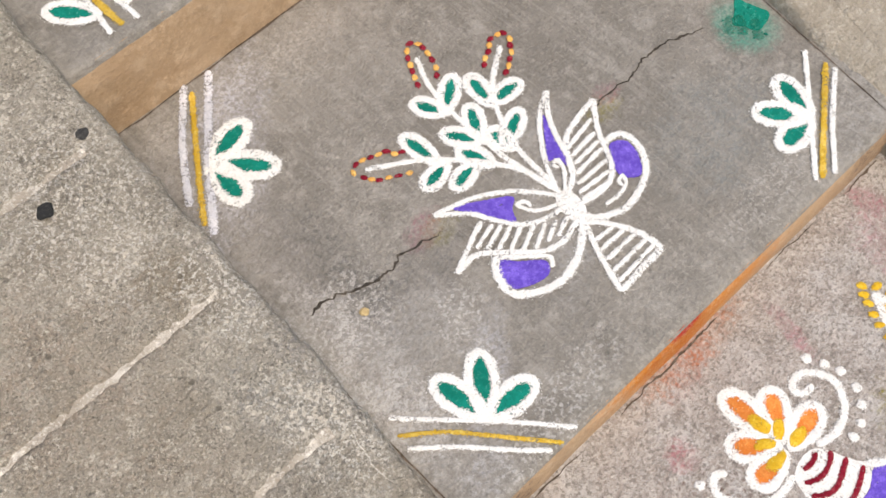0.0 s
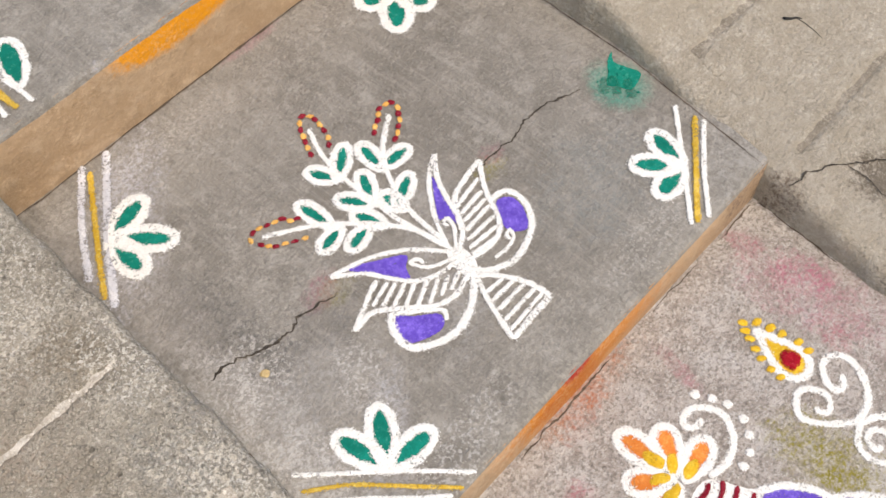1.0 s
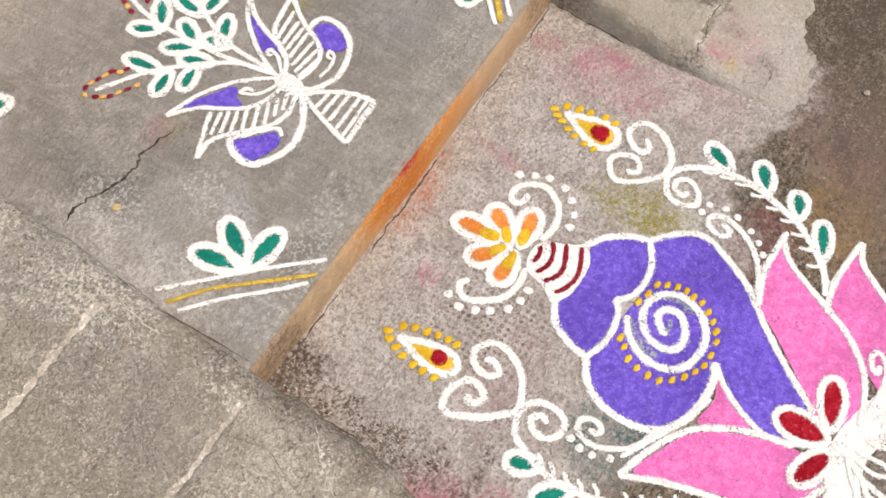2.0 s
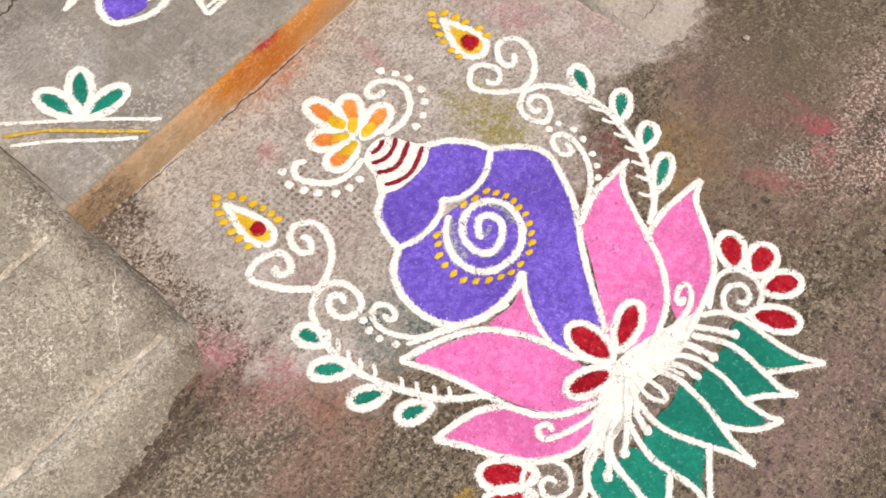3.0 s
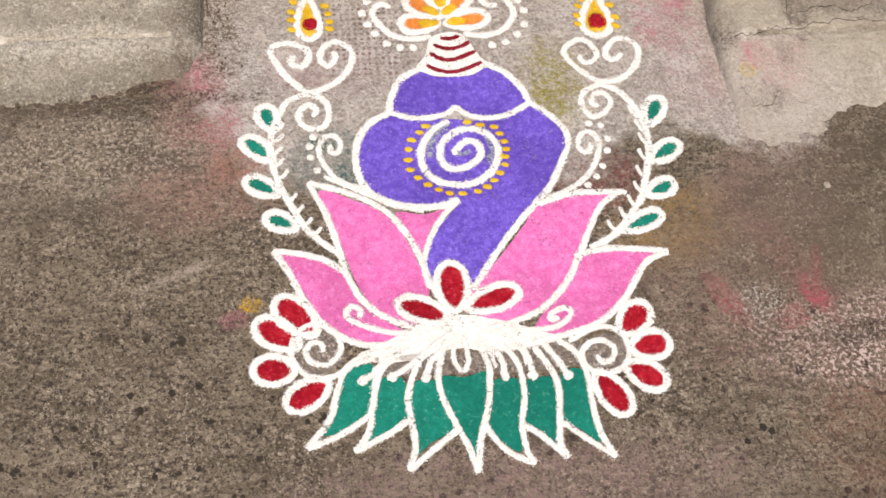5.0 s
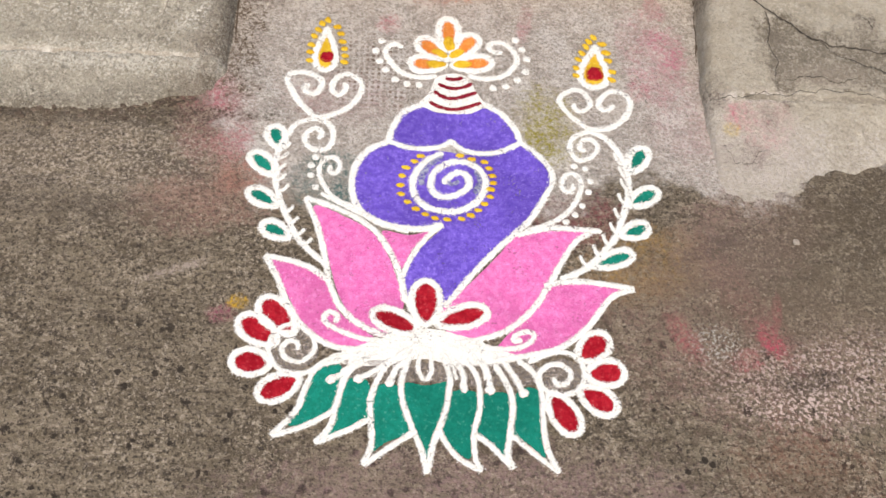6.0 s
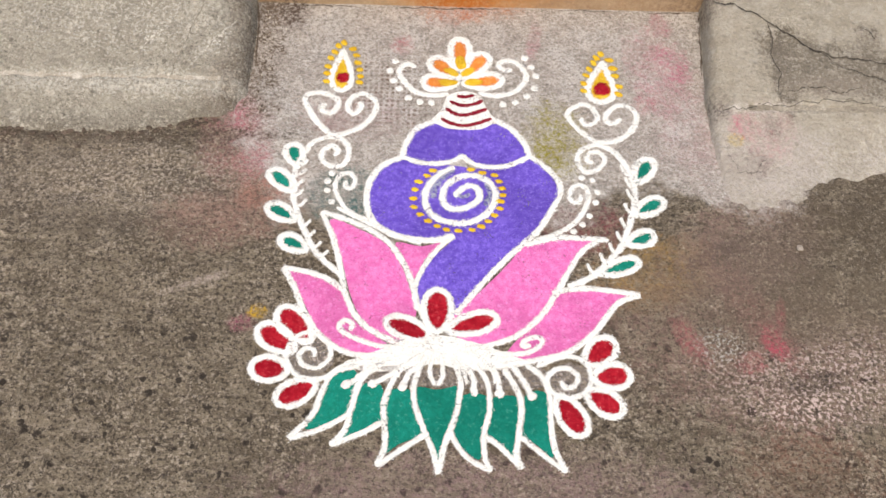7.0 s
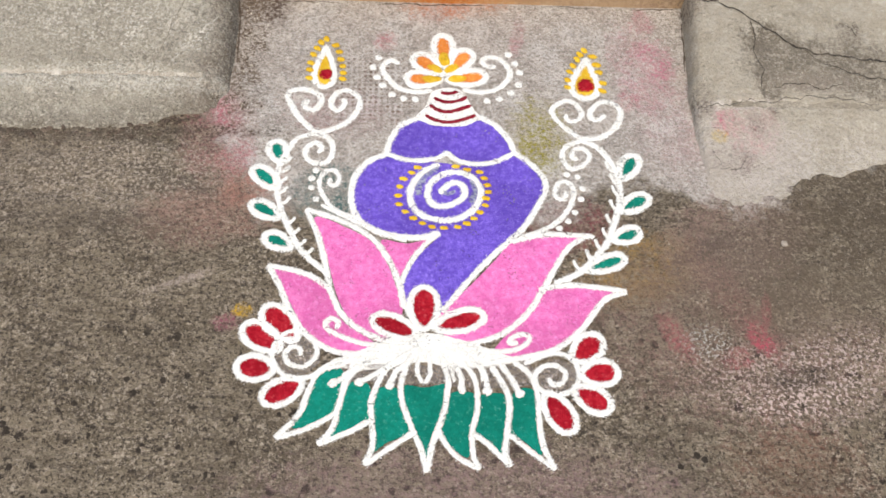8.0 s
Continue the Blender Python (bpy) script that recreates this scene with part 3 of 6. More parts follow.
def tread(name, label, y0, y1, z, low):
    st = tagged(new(name), label, "step", kind="structure")
    bm = bmesh.new()
    top = lambda x, y: z - 0.007 * max(0, 1 - (y - y0) / 0.010) ** 2 + 0.0009 * noise.noise((x * 7, y * 7, z))
    spread = lambda t, y: edge_left(y) - 0.012 + t * (edge_right(y) - edge_left(y) + 0.026)
    ts, ys = steps(0, 1, 0.008), [y0, y0 + 0.003, y0 + 0.006, y0 + 0.010] + steps(y0 + 0.03, y1, 0.03)
    rows = [[bm.verts.new((spread(t, y), y, top(spread(t, y), y))) for t in ts] for y in ys]
    for p, q in zip(rows, rows[1:]):
        for i in range(len(ts) - 1):
            bm.faces.new((p[i], p[i + 1], q[i + 1], q[i]))
    for row, inset, flip in ((rows[0], 0.012, False), (rows[-1], 0.0, True)):
        under = [bm.verts.new((v.co.x, v.co.y + inset, low)) for v in row]
        for i in range(len(under) - 1):
            f = (under[i], under[i + 1], row[i + 1], row[i])
            bm.faces.new(f[::-1] if flip else f)
    part("tread", bm, landing_mat, st, "smooth scuffed grey cement tread", True)
    bm = bmesh.new()
    up = 8
    grid = [[bm.verts.new((spread(t, y0), y0 - 0.003 + 0.0014 * noise.noise((t * 9, i * 0.3, z)) + 0.006 * (i == up) + 0.0015 * (i == up - 1), low + (z - 0.0035 - low) * (i / up) + (0.0022 * noise.noise((t * 45, z, 1)) + 0.0015 * noise.noise((t * 130, z, 4))) * (i >= up - 1)))
             for t in ts] for i in range(up + 1)]
    for p, q in zip(grid, grid[1:]):
        for i in range(len(ts) - 1):
            bm.faces.new((p[i], p[i + 1], q[i + 1], q[i]))
    part("riser", bm, tan_mat, st, "tan painted riser with an orange powder smear", True)
    return st


lower_step = tread("lower_step", "low grey cement step with a tan painted riser", 0.0, DEPTH + 0.02, TREAD, -0.02)
upper_step = tread("upper_step", "grey cement step with a tall tan painted riser", DEPTH, 2.2, UPPER, TREAD - 0.02)


# ---- sloping side ramps ----
def profile(points):
    def z(y):
        for (a, p), (b, q) in zip(points, points[1:]):
            if y <= b:
                return p + (q - p) * (y - a) / (b - a)
        return points[-1][1]
    return z


left_z = profile(((-0.5, -0.02), (-0.35, 0.003), (-0.30, 0.014), (-0.25, 0.035), (0.0, 0.100), (0.22, 0.155), (0.45, 0.214), (0.85, 0.314), (2.3, 0.66)))
right_z = profile(((-0.60, -0.012), (-0.42, 0.008), (-0.05, 0.078), (0.13, 0.100), (0.26, 0.126), (0.39, 0.168), (0.85, 0.295), (2.3, 0.64)))
JOINTS = (-0.022, 0.217, 0.450, 0.715, 0.95, 1.19, 1.43)


def ramp_slabs(parent, side, edge, z, toe, material, rim, rough, bed, gap, creep, first):
    """Cast slabs between the grooves, with a continuous rim along the steps."""
    cuts = [toe, first, *JOINTS, 2.2]
    far = 1.5
    for n, (a, b) in enumerate(zip(cuts, cuts[1:])):
        bm = bmesh.new()
        ya, yb = a + (gap if n else 0), b - gap
        ys = [ya, ya + 0.004] + steps(ya + 0.012, yb - 0.012, 0.016)[0:] + [yb - 0.004, yb]
        us = [0, 0.004, 0.014] + steps(0.022, 0.45, 0.008) + [0.6, 0.9, far]

        def place(u, y):
            wob = (0.0050 * noise.noise((u * 22, y * 3, n)) + 0.0042 * noise.noise((u * 75, y * 3, n)) + 0.0030 * noise.noise((u * 190, y * 3, n + 5))) * (1 if n or y > ya + 0.02 else 2.6)
            x = edge(y) + side * (rim + u)
            if n == 0:
                if y < ya + 0.02:
                    wob = 0.016 * noise.noise((u * 9, 1, side)) + 0.008 * noise.noise((u * 28, 2, side)) + 0.003 * noise.noise((u * 70, 3, side))
                wob += creep(x) * (yb - y) / (yb - ya)
            drop = 0.0045 * (max(0, 1 - (y - ya) / 0.005) + max(0, 1 - (yb - y) / 0.005))
            return x, y + wob, z(y) - drop + rough * (noise.noise((u * 16, y * 16, 3)) + 0.7 * noise.noise((u * 55, y * 55, 8)))
        rows = [[bm.verts.new(place(u, y)) for u in us] for y in ys]
        for p, q in zip(rows, rows[1:]):
            for i in range(len(p) - 1):
                f = (p[i], p[i + 1], q[i + 1], q[i])
                bm.faces.new(f if side > 0 else f[::-1])
        if n == 0:
            low = [bm.verts.new((v.co.x, v.co.y + 0.004, -0.03)) for v in rows[0]]
            for i in range(len(low) - 1):
                f = (low[i], low[i + 1], rows[0][i + 1], rows[0][i])
                bm.faces.new(f if side > 0 else f[::-1])
        part("slab", bm, material, parent, smooth=True)
    # rim and the upright face beside the steps
    lean = (0, 0, 1, 1, 0.9, 0.55, 0)
    bm = bmesh.new()
    cross = ((rim + 0.001, 0.0), (rim - 0.006, 0.0), (0.017, -0.001), (0.010, -0.004), (0.004, -0.012), (0.0, -0.026), (-0.004, -0.5))
    rows = []
    for y in steps(toe, 2.2, 0.016):
        chip = 0.006 * noise.noise((y * 18, side, 4)) + 0.004 * noise.noise((y * 60, side, 9))
        flank = (side < 0) * 0.010 * min(1, max(0, (0.05 - y) / 0.1)) + (side < 0) * 0.012 * min(1, max(0, (-0.12 - y) / 0.2))
        rows.append([bm.verts.new((edge(y) + side * (u + (chip if 1 < i < 6 else 0) + flank * lean[i]), y + creep(edge(y) + side * u) * max(0, (first - y) / (first - toe)), (z(y) + dz + rough * (noise.noise(((u - rim) * 16, y * 16, 3)) + 0.7 * noise.noise(((u - rim) * 55, y * 55, 8)))) if i < 6 else -0.03)) for i, (u, dz) in enumerate(cross)])
    for p, q in zip(rows, rows[1:]):
        for i in range(len(p) - 1):
            f = (p[i], p[i + 1], q[i + 1], q[i])
            bm.faces.new(f if side < 0 else f[::-1])
    part("rim", bm, material, parent, smooth=True)
    # pale bed that shows in the grooves
    bm = bmesh.new()
    rows = [[bm.verts.new((edge(y) + side * u, y, z(y) - 0.0035)) for u in (rim - 0.004, 0.2, 0.5, 1.0, far)] for y in steps(first - 0.015, 2.2, 0.03)]
    for p, q in zip(rows, rows[1:]):
        for i in range(len(p) - 1):
            f = (p[i], p[i + 1], q[i + 1], q[i])
            bm.faces.new(f if side > 0 else f[::-1])
    part("joint_bed", bm, bed, parent)
    bm = bmesh.new()
    run = [(edge(y) + side * (rim + far - 0.003), y) for y in steps(toe, 2.2, 0.1)] + [(edge(2.2) + side * 0.004, 2.197)]
    top = [bm.verts.new((x, y, z(y))) for x, y in run]
    low = [bm.verts.new((x, y, -0.03)) for x, y in run]
    for i in range(len(run) - 1):
        bm.faces.new((top[i], top[i + 1], low[i + 1], low[i]))
    part("outer_face", bm, material, parent)


ramp_left = tagged(new("ramp_left"), "rough grey concrete ramp with pale cross grooves beside the steps", "ramp", kind="structure")
ramp_slabs(ramp_left, -1, edge_left, left_z, -0.350, ramp_mat, 0.052, 0.0022, mortar_mat, 0.0032, lambda x: 0.055 * min(1, max(0, (x + 0.24) / 0.22)) ** 1.5, -0.240)
ramp_right = tagged(new("ramp_right"), "pale worn concrete ramp with a jagged crack beside the steps", "ramp", kind="structure")
ramp_slabs(ramp_right, 1, edge_right, right_z, -0.50, ramp_pale_mat, 0.07, 0.0010, tan_joint_mat, 0.005, lambda x: 0.105 * min(1, max(0, (x - 1.01) / 0.22)), -0.283)


def crack(parent, points, width, height, seed, stray_by=1.0, material=None, label="thin dark jagged crack"):
    """A jagged thin strip along a few turns: a crack, scratch, joint line or painted shade."""
    bm = bmesh.new()
    path = []
    for (ax, ay), (bx, by) in zip(points, points[1:]):
        for i in range(12):
            path.append((ax + (bx - ax) * i / 12, ay + (by - ay) * i / 12))
    left, right = [], []
    run = Vector(points[-1]) - Vector(points[0])
    steep = abs(run.y) > abs(run.x)
    for i, (x, y) in enumerate(path):
        stray = stray_by * (0.006 * noise.noise((x * 40, y * 40, seed)) + 0.003 * noise.noise((x * 150, y * 150, seed)))
        x, y = (x + 0.4 * stray, y) if steep else (x, y + stray)
        w = width * (0.35 + abs(noise.noise((x * 60, y * 60, seed + 3))) * 1.3) * min(1, (i + 1) / 6, (len(path) - i) / 6)
        dx, dy = (-w / 2, 0) if steep else (0, w / 2)
        left.append(bm.verts.new((x - dx, y - dy, height(x - dx, y - dy))))
        right.append(bm.verts.new((x + dx, y + dy, height(x + dx, y + dy))))
    for i in range(len(path) - 1):
        bm.faces.new((left[i], left[i + 1], right[i + 1], right[i]))
    part("crack" if material is not scratch_mat else "scratch", bm, material or crack_mat, parent, label)


flat = lambda x, y: TREAD + 0.0012
crack(lower_step, ((0.03, 0.39), (0.082, 0.382), (0.133, 0.358), (0.16, 0.357), (0.188, 0.368), (0.275, 0.356)), 0.0062, flat, 1, 1.7)
crack(lower_step, ((0.58, 0.35), (0.60, 0.348), (0.674, 0.344), (0.709, 0.356), (0.763, 0.35), (0.834, 0.327)), 0.0055, flat, 2, 1.7)
crack(ramp_right, ((0.905, -0.052), (0.93, -0.060), (0.945, -0.058), (0.97, -0.070), (0.994, -0.085), (1.015, -0.097), (1.057, -0.129), (1.088, -0.153), (1.131, -0.171), (1.198, -0.179), (1.274, -0.189), (1.4, -0.195)), 0.0055, lambda x, y: right_z(y) + 0.0022, 5)


# dark strip on the tread paints the gap shadow below the upper riser
crack(lower_step, ((-0.02, DEPTH - 0.006), (0.3, DEPTH - 0.005), (0.6, DEPTH - 0.006), (0.95, DEPTH - 0.006)), 0.005, flat, 11, 0.5, dark_line_mat, "dark strip painting the gap shade along the riser foot")
# thin dark lines where step, ramps and ground meet
crack(lower_step, [(edge_right(y) - 0.004, y) for y in (0.0, 0.15, 0.3, 0.5, 0.84)], 0.003, flat, 12, 0.5, dark_line_mat, "thin dark broken line along the joint")
crack(lower_step, [(edge_left(y) + 0.003, y) for y in (0.0, 0.15, 0.3, 0.5, 0.84)], 0.003, flat, 13, 0.5, dark_line_mat, "thin dark broken line along the joint")
ground_line = lambda x, y: relief(x, y) + 0.0012
for pts, wide, seed in ((((0.27, -0.012), (0.33, -0.010), (0.38, -0.011), (0.43, -0.009), (0.50, -0.009)), 0.0045, 14), (((0.03, -0.009), (0.12, -0.008), (0.20, -0.009)), 0.0030, 18), (((0.60, -0.008), (0.68, -0.009), (0.74, -0.008)), 0.0022, 19), (((0.80, -0.009), (0.85, -0.010), (0.89, -0.009)), 0.0040, 20)):
    crack(lower_step, pts, wide, ground_line, seed, 0.7, dark_line_mat, "thin dark broken line along the joint")
crack(ramp_right, [(edge_right(y) - 0.004, y) for y in (-0.18, -0.1, -0.05, -0.01)], 0.004, ground_line, 15, 1.5, dark_line_mat, "thin dark broken line along the joint")
crack(ramp_left, [(edge_left(y) + 0.004, y) for y in (-0.18, -0.1, -0.05, -0.01)], 0.005, ground_line, 16, 1.5, dark_line_mat, "thin dark broken line along the joint")


over_right = lambda x, y: right_z(y) + 0.0022
for pts, wide, seed in ((((1.012, -0.098), (1.018, -0.135), (1.010, -0.17), (1.025, -0.21), (1.015, -0.262)), 0.0030, 21), (((1.10, -0.158), (1.15, -0.195), (1.21, -0.215), (1.30, -0.235)), 0.0030, 22), (((0.885, -0.293), (0.949, -0.288), (1.016, -0.281), (1.129, -0.266), (1.258, -0.287)), 0.0022, 23), (((0.905, -0.375), (0.911, -0.395), (0.924, -0.424), (0.956, -0.423), (0.982, -0.388)), 0.0022, 24), (((1.19, -0.10), (1.215, -0.115), (1.222, -0.135)), 0.003, 26), (((1.03, -0.255), (1.08, -0.24), (1.13, -0.25), (1.19, -0.235)), 0.0024, 27)):
    crack(ramp_right, pts, wide, over_right, seed, 1.6)
over_left = lambda x, y: left_z(y) + 0.0022
crack(ramp_left, ((-0.12, -0.02), (-0.10, -0.09), (-0.125, -0.16), (-0.155, -0.25)), 0.003, over_left, 25, 1.6, tan_joint_mat, "shallow dusty groove")


for pts, seed in ((((-0.211, -0.186), (-0.190, -0.158), (-0.169, -0.126)), 31), (((-0.128, -0.236), (-0.100, -0.200), (-0.080, -0.171), (-0.050, -0.140), (-0.030, -0.122)), 32), (((-0.30, 0.02), (-0.27, 0.035), (-0.25, 0.03)), 33), (((-0.045, 0.20), (-0.055, 0.15), (-0.050, 0.11)), 34)):
    crack(ramp_left, pts, 0.0026, over_left, seed, 2.0, scratch_mat, "pale chalky scratch")


bm = bmesh.new()
rows = []
for i in range(40):
    a = 6.283 * i / 40
    rows.append([bm.verts.new((-0.167 + r * math.cos(a), 0.355 + r * math.sin(a), left_z(0.355 + r * math.sin(a)) + h + 0.0006 * noise.noise((i * 0.4, r * 300, 2)))) for r, h in ((0.010, 0.0), (0.013, 0.0024), (0.016, 0.0026), (0.019, 0.0))])
for p, q in zip(rows, rows[1:] + rows[:1]):
    for i in range(3):
        bm.faces.new((p[i], p[i + 1], q[i + 1], q[i]))
part("round_mark", bm, ramp_mat, ramp_left, "faint ring pressed into the concrete", True)


# ---- powder drawing ----
SURFACE = {}


def motif(name, label, category, x, y, z, ground=False):
    ob = tagged(new(name), label, category)
    ob.location = (x, y, z)
    SURFACE[ob.name] = (relief if ground else lambda x, y: 0.0009 * noise.noise((x * 7, y * 7, z)))
    return ob


def smooth_path(points, closed=False, step=0.003):
    """A flowing curve through a few turning points."""
    p = [Vector((*q, 0)) for q in points]
    n = len(p)
    pick = (lambda i: p[i % n]) if closed else (lambda i: p[min(max(i, 0), n - 1)] if 0 <= i < n else (2 * p[0] - p[1] if i < 0 else 2 * p[-1] - p[-2]))
    out = []
    for i in range(n if closed else n - 1):
        a, b, c, d = (pick(i + k) for k in (-1, 0, 1, 2))
        m = max(2, round((c - b).length / step))
        for j in range(m):
            t = j / m
            out.append(0.5 * (2 * b + (c - a) * t + (2 * a - 5 * b + 4 * c - d) * t * t + (3 * b - a - 3 * c + d) * t ** 3))
    return out if closed else out + [p[-1]]


LAYER = [0]


def ribbon(thing, name, mat, path, width, closed=False, parent=None):
    bm = bmesh.new()
    uv = bm.loops.layers.uv.new("UVMap")
    base, lie = thing.location, SURFACE[thing.name]
    LAYER[0] += 1
    lift = 0.0020 + 0.000004 * LAYER[0]
    rows, n = [], len(path)
    cross = ((-1.45, 0.0, -1.40), (-1.0, 0.40, -0.92), (-0.6, 0.80, -0.45), (0.0, 1.0, 0.0), (0.6, 0.80, 0.45), (1.0, 0.40, 0.92), (1.45, 0.0, 1.40))
    for i, p in enumerate(path):
        q = path[(i + 1) % n] - path[i - 1] if closed else path[min(i + 1, n - 1)] - path[max(i - 1, 0)]
        side = Vector((-q.y, q.x, 0)).normalized()
        w = width / 2 * (1 + 0.22 * noise.noise((p.x * 70, p.y * 70, LAYER[0])) + 0.16 * noise.noise((p.x * 260, p.y * 260, LAYER[0])))
        if not closed:
            end = min(i, n - 1 - i) * 0.003
            w *= min(1, 0.45 + 0.55 * math.sqrt(min(1, end / (width * 0.6))))
        row = []
        for u, h, _ in cross:
            c = p + side * w * u
            row.append(bm.verts.new((c.x - base.x, c.y - base.y, lie(c.x, c.y) + lift - 0.0008 + 0.0011 * h)))
        rows.append(row)
    for a, b in zip(rows, rows[1:] + ([rows[0]] if closed else [])):
        for i in range(len(cross) - 1):
            f = bm.faces.new((a[i + 1], a[i], b[i], b[i + 1]))
            for loop, j in zip(f.loops, (i + 1, i, i, i + 1)):
                loop[uv].uv = (0.5, 0.5 + 0.5 * cross[j][2])
    for i, p in enumerate(path):
        q = path[(i + 1) % n] - path[i - 1] if closed else path[min(i + 1, n - 1)] - path[max(i - 1, 0)]
        side = Vector((-q.y, q.x, 0)).normalized()
        for _ in range(2 if mat is white else 1):
            c = p + side * width / 2 * random.choice((-1, 1)) * (0.9 + abs(random.gauss(0, 0.32))) + q.normalized() * random.uniform(-0.0015, 0.0015)
            r, a = random.uniform(0.0005, 0.0011), random.uniform(0, 6.283)
            z = lie(c.x, c.y) + 0.0022
            tri = [bm.verts.new((c.x - base.x + r * math.cos(a + b), c.y - base.y + r * math.sin(a + b), z + 0.0004 * (b == 0))) for b in (0, 1.7, 3.4, 4.9)]
            for loop in bm.faces.new(tri).loops:
                loop[uv].uv = (0.5, 0.5)
    for f in bm.faces:
        f.normal_update()
        if f.normal.z < 0:
            f.normal_flip()
    return part(name, bm, mat, parent or thing, smooth=True)


def line(thing, name, mat, points, width):
    return ribbon(thing, name, mat, smooth_path(points), width)


def area(thing, name, mat, path):
    """A patch of sprinkled powder inside a closed outline."""
    bm = bmesh.new()
    uv = bm.loops.layers.uv.new("UVMap")
    base, lie = thing.location, SURFACE[thing.name]
    LAYER[0] += 1
    lift = 0.0008 + 0.000004 * LAYER[0]
    ring = []
    for p in path:
        x, y = p.x + 0.0012 * noise.noise((p.x * 300, p.y * 300, 2)), p.y + 0.0012 * noise.noise((p.x * 300, p.y * 300, 7))
        ring.append(bm.verts.new((x - base.x, y - base.y, lie(x, y) + lift)))
    top = bm.faces.new(ring)
    top.normal_update()
    if top.normal.z < 0:
        top.normal_flip()
    foot = [bm.verts.new((v.co.x, v.co.y, v.co.z - 0.003)) for v in ring]
    for i in range(len(ring)):
        bm.faces.new((ring[i - 1], ring[i], foot[i], foot[i - 1]))
    bmesh.ops.triangulate(bm, faces=[top])
    for f in bm.faces:
        for loop in f.loops:
            loop[uv].uv = (0.5, 0.5)
    return part(name, bm, mat, thing)


def fill(thing, name, mat, points):
    return area(thing, name, mat, smooth_path(points, True))


def petal(thing, name, mat, root, tip, width, rim, fat):
    """A leaf-shaped patch with a white outline."""
    a, b = Vector((*root, 0)), Vector((*tip, 0))
    b = b - (b - a).normalized() * rim * 0.5
    along = b - a
    across = Vector((-along.y, along.x, 0)).normalized() * (width - rim * 0.8) / 2
    p, q = (0.5 * fat / (1 - fat), 0.5) if fat > 0.5 else (0.5, 0.85 * (1 - fat) / fat)
    bulge = lambda s: (s / fat) ** p * ((1 - s) / (1 - fat)) ** q
    n = max(9, round(along.length / 0.0035))
    ss = [0.5 - 0.5 * math.cos(math.pi * i / n) for i in range(n + 1)]
    path = [a + along * s + across * bulge(s) for s in ss] + [a + along * s - across * bulge(s) for s in ss[-2:0:-1]]
    patch = area(thing, name, mat, path)
    ribbon(thing, "outline", white, path, rim, True, patch)
    return patch


def dab(thing, name, mat, place, radius, long=1.0, turn=0):
    """A pinch of powder."""
    bm = bmesh.new()
    uv = bm.loops.layers.uv.new("UVMap")
    base, lie = thing.location, SURFACE[thing.name]
    LAYER[0] += 1
    x, y, n = *place, 14
    c, s = math.cos(radians(turn)), math.sin(radians(turn))
    z = lie(x, y) + 0.0034 + 0.000004 * LAYER[0]
    mid = bm.verts.new((x - base.x, y - base.y, z))
    rings = []
    for r, h in ((0.7, -0.0003), (1.08, -0.0018)):
        ring = []
        for i in range(n):
            w = radius * r * (1 + 0.22 * noise.noise((x * 90 + math.cos(6.283 * i / n) * 1.3, y * 90 + math.sin(6.283 * i / n) * 1.3, LAYER[0])))
            u, v = w * long * math.cos(6.283 * i / n), w * math.sin(6.283 * i / n)
            ring.append(bm.verts.new((x + u * c - v * s - base.x, y + u * s + v * c - base.y, z + h)))
        rings.append(ring)
    for i in range(n):
        f = bm.faces.new((mid, rings[0][i - 1], rings[0][i]))
        for loop in f.loops:
            loop[uv].uv = (0.5, 0.5)
        f = bm.faces.new((rings[0][i - 1], rings[1][i - 1], rings[1][i], rings[0][i]))
        for loop, w in zip(f.loops, (0.75, 1.0, 1.0, 0.75)):
            loop[uv].uv = (0.5, w)
    return part(name, bm, mat, thing, smooth=True)


conch = motif("conch_rangoli", "violet conch over a pink lotus in coloured powder on the ground", "rangoli", 0.37, -0.60, 0.0, True)
bouquet = motif("bouquet_rangoli", "white, green and violet flower bouquet in powder on the step", "rangoli", 0.45, 0.35, TREAD)
border_front_left = motif("border_rangoli", "three green petals over white and yellow powder bands near the riser", "rangoli", 0.12, 0.14, TREAD)
border_back_left = motif("border_rangoli", "three green petals over smudged white and yellow powder bands", "rangoli", 0.15, 0.70, TREAD)
border_front_right = motif("border_rangoli", "three green petals over neat white and yellow powder bands", "rangoli", 0.82, 0.14, TREAD)
border_back_right = motif("border_rangoli", "three green powder petals with white outlines", "rangoli", 0.82, 0.72, TREAD)
border_upper = motif("border_rangoli", "green petals over white and yellow powder bands on the upper step", "rangoli", 0.11, 0.95, UPPER)
spill = motif("powder_spill", "smeared patch of spilled green powder on the step", "powder spill", 0.885, 0.29, TREAD)
fill(spill, "heap", bright_green, ((0.930, 0.338), (0.915, 0.322), (0.919, 0.300), (0.926, 0.272), (0.906, 0.262), (0.884, 0.262), (0.876, 0.280), (0.866, 0.298), (0.886, 0.312), (0.908, 0.330)))
for pts in (((0.885, 0.305), (0.872, 0.285), (0.862, 0.270)), ((0.898, 0.280), (0.884, 0.262), (0.872, 0.246)), ((0.875, 0.310), (0.858, 0.300), (0.848, 0.285))):
    line(spill, "smear", thin_green, pts, 0.016)
for _ in range(14):
    dab(spill, "pinch", green, (random.gauss(0.884, 0.020), random.gauss(0.290, 0.024)), random.uniform(0.0008, 0.002), random.uniform(1, 2), random.uniform(0, 180))
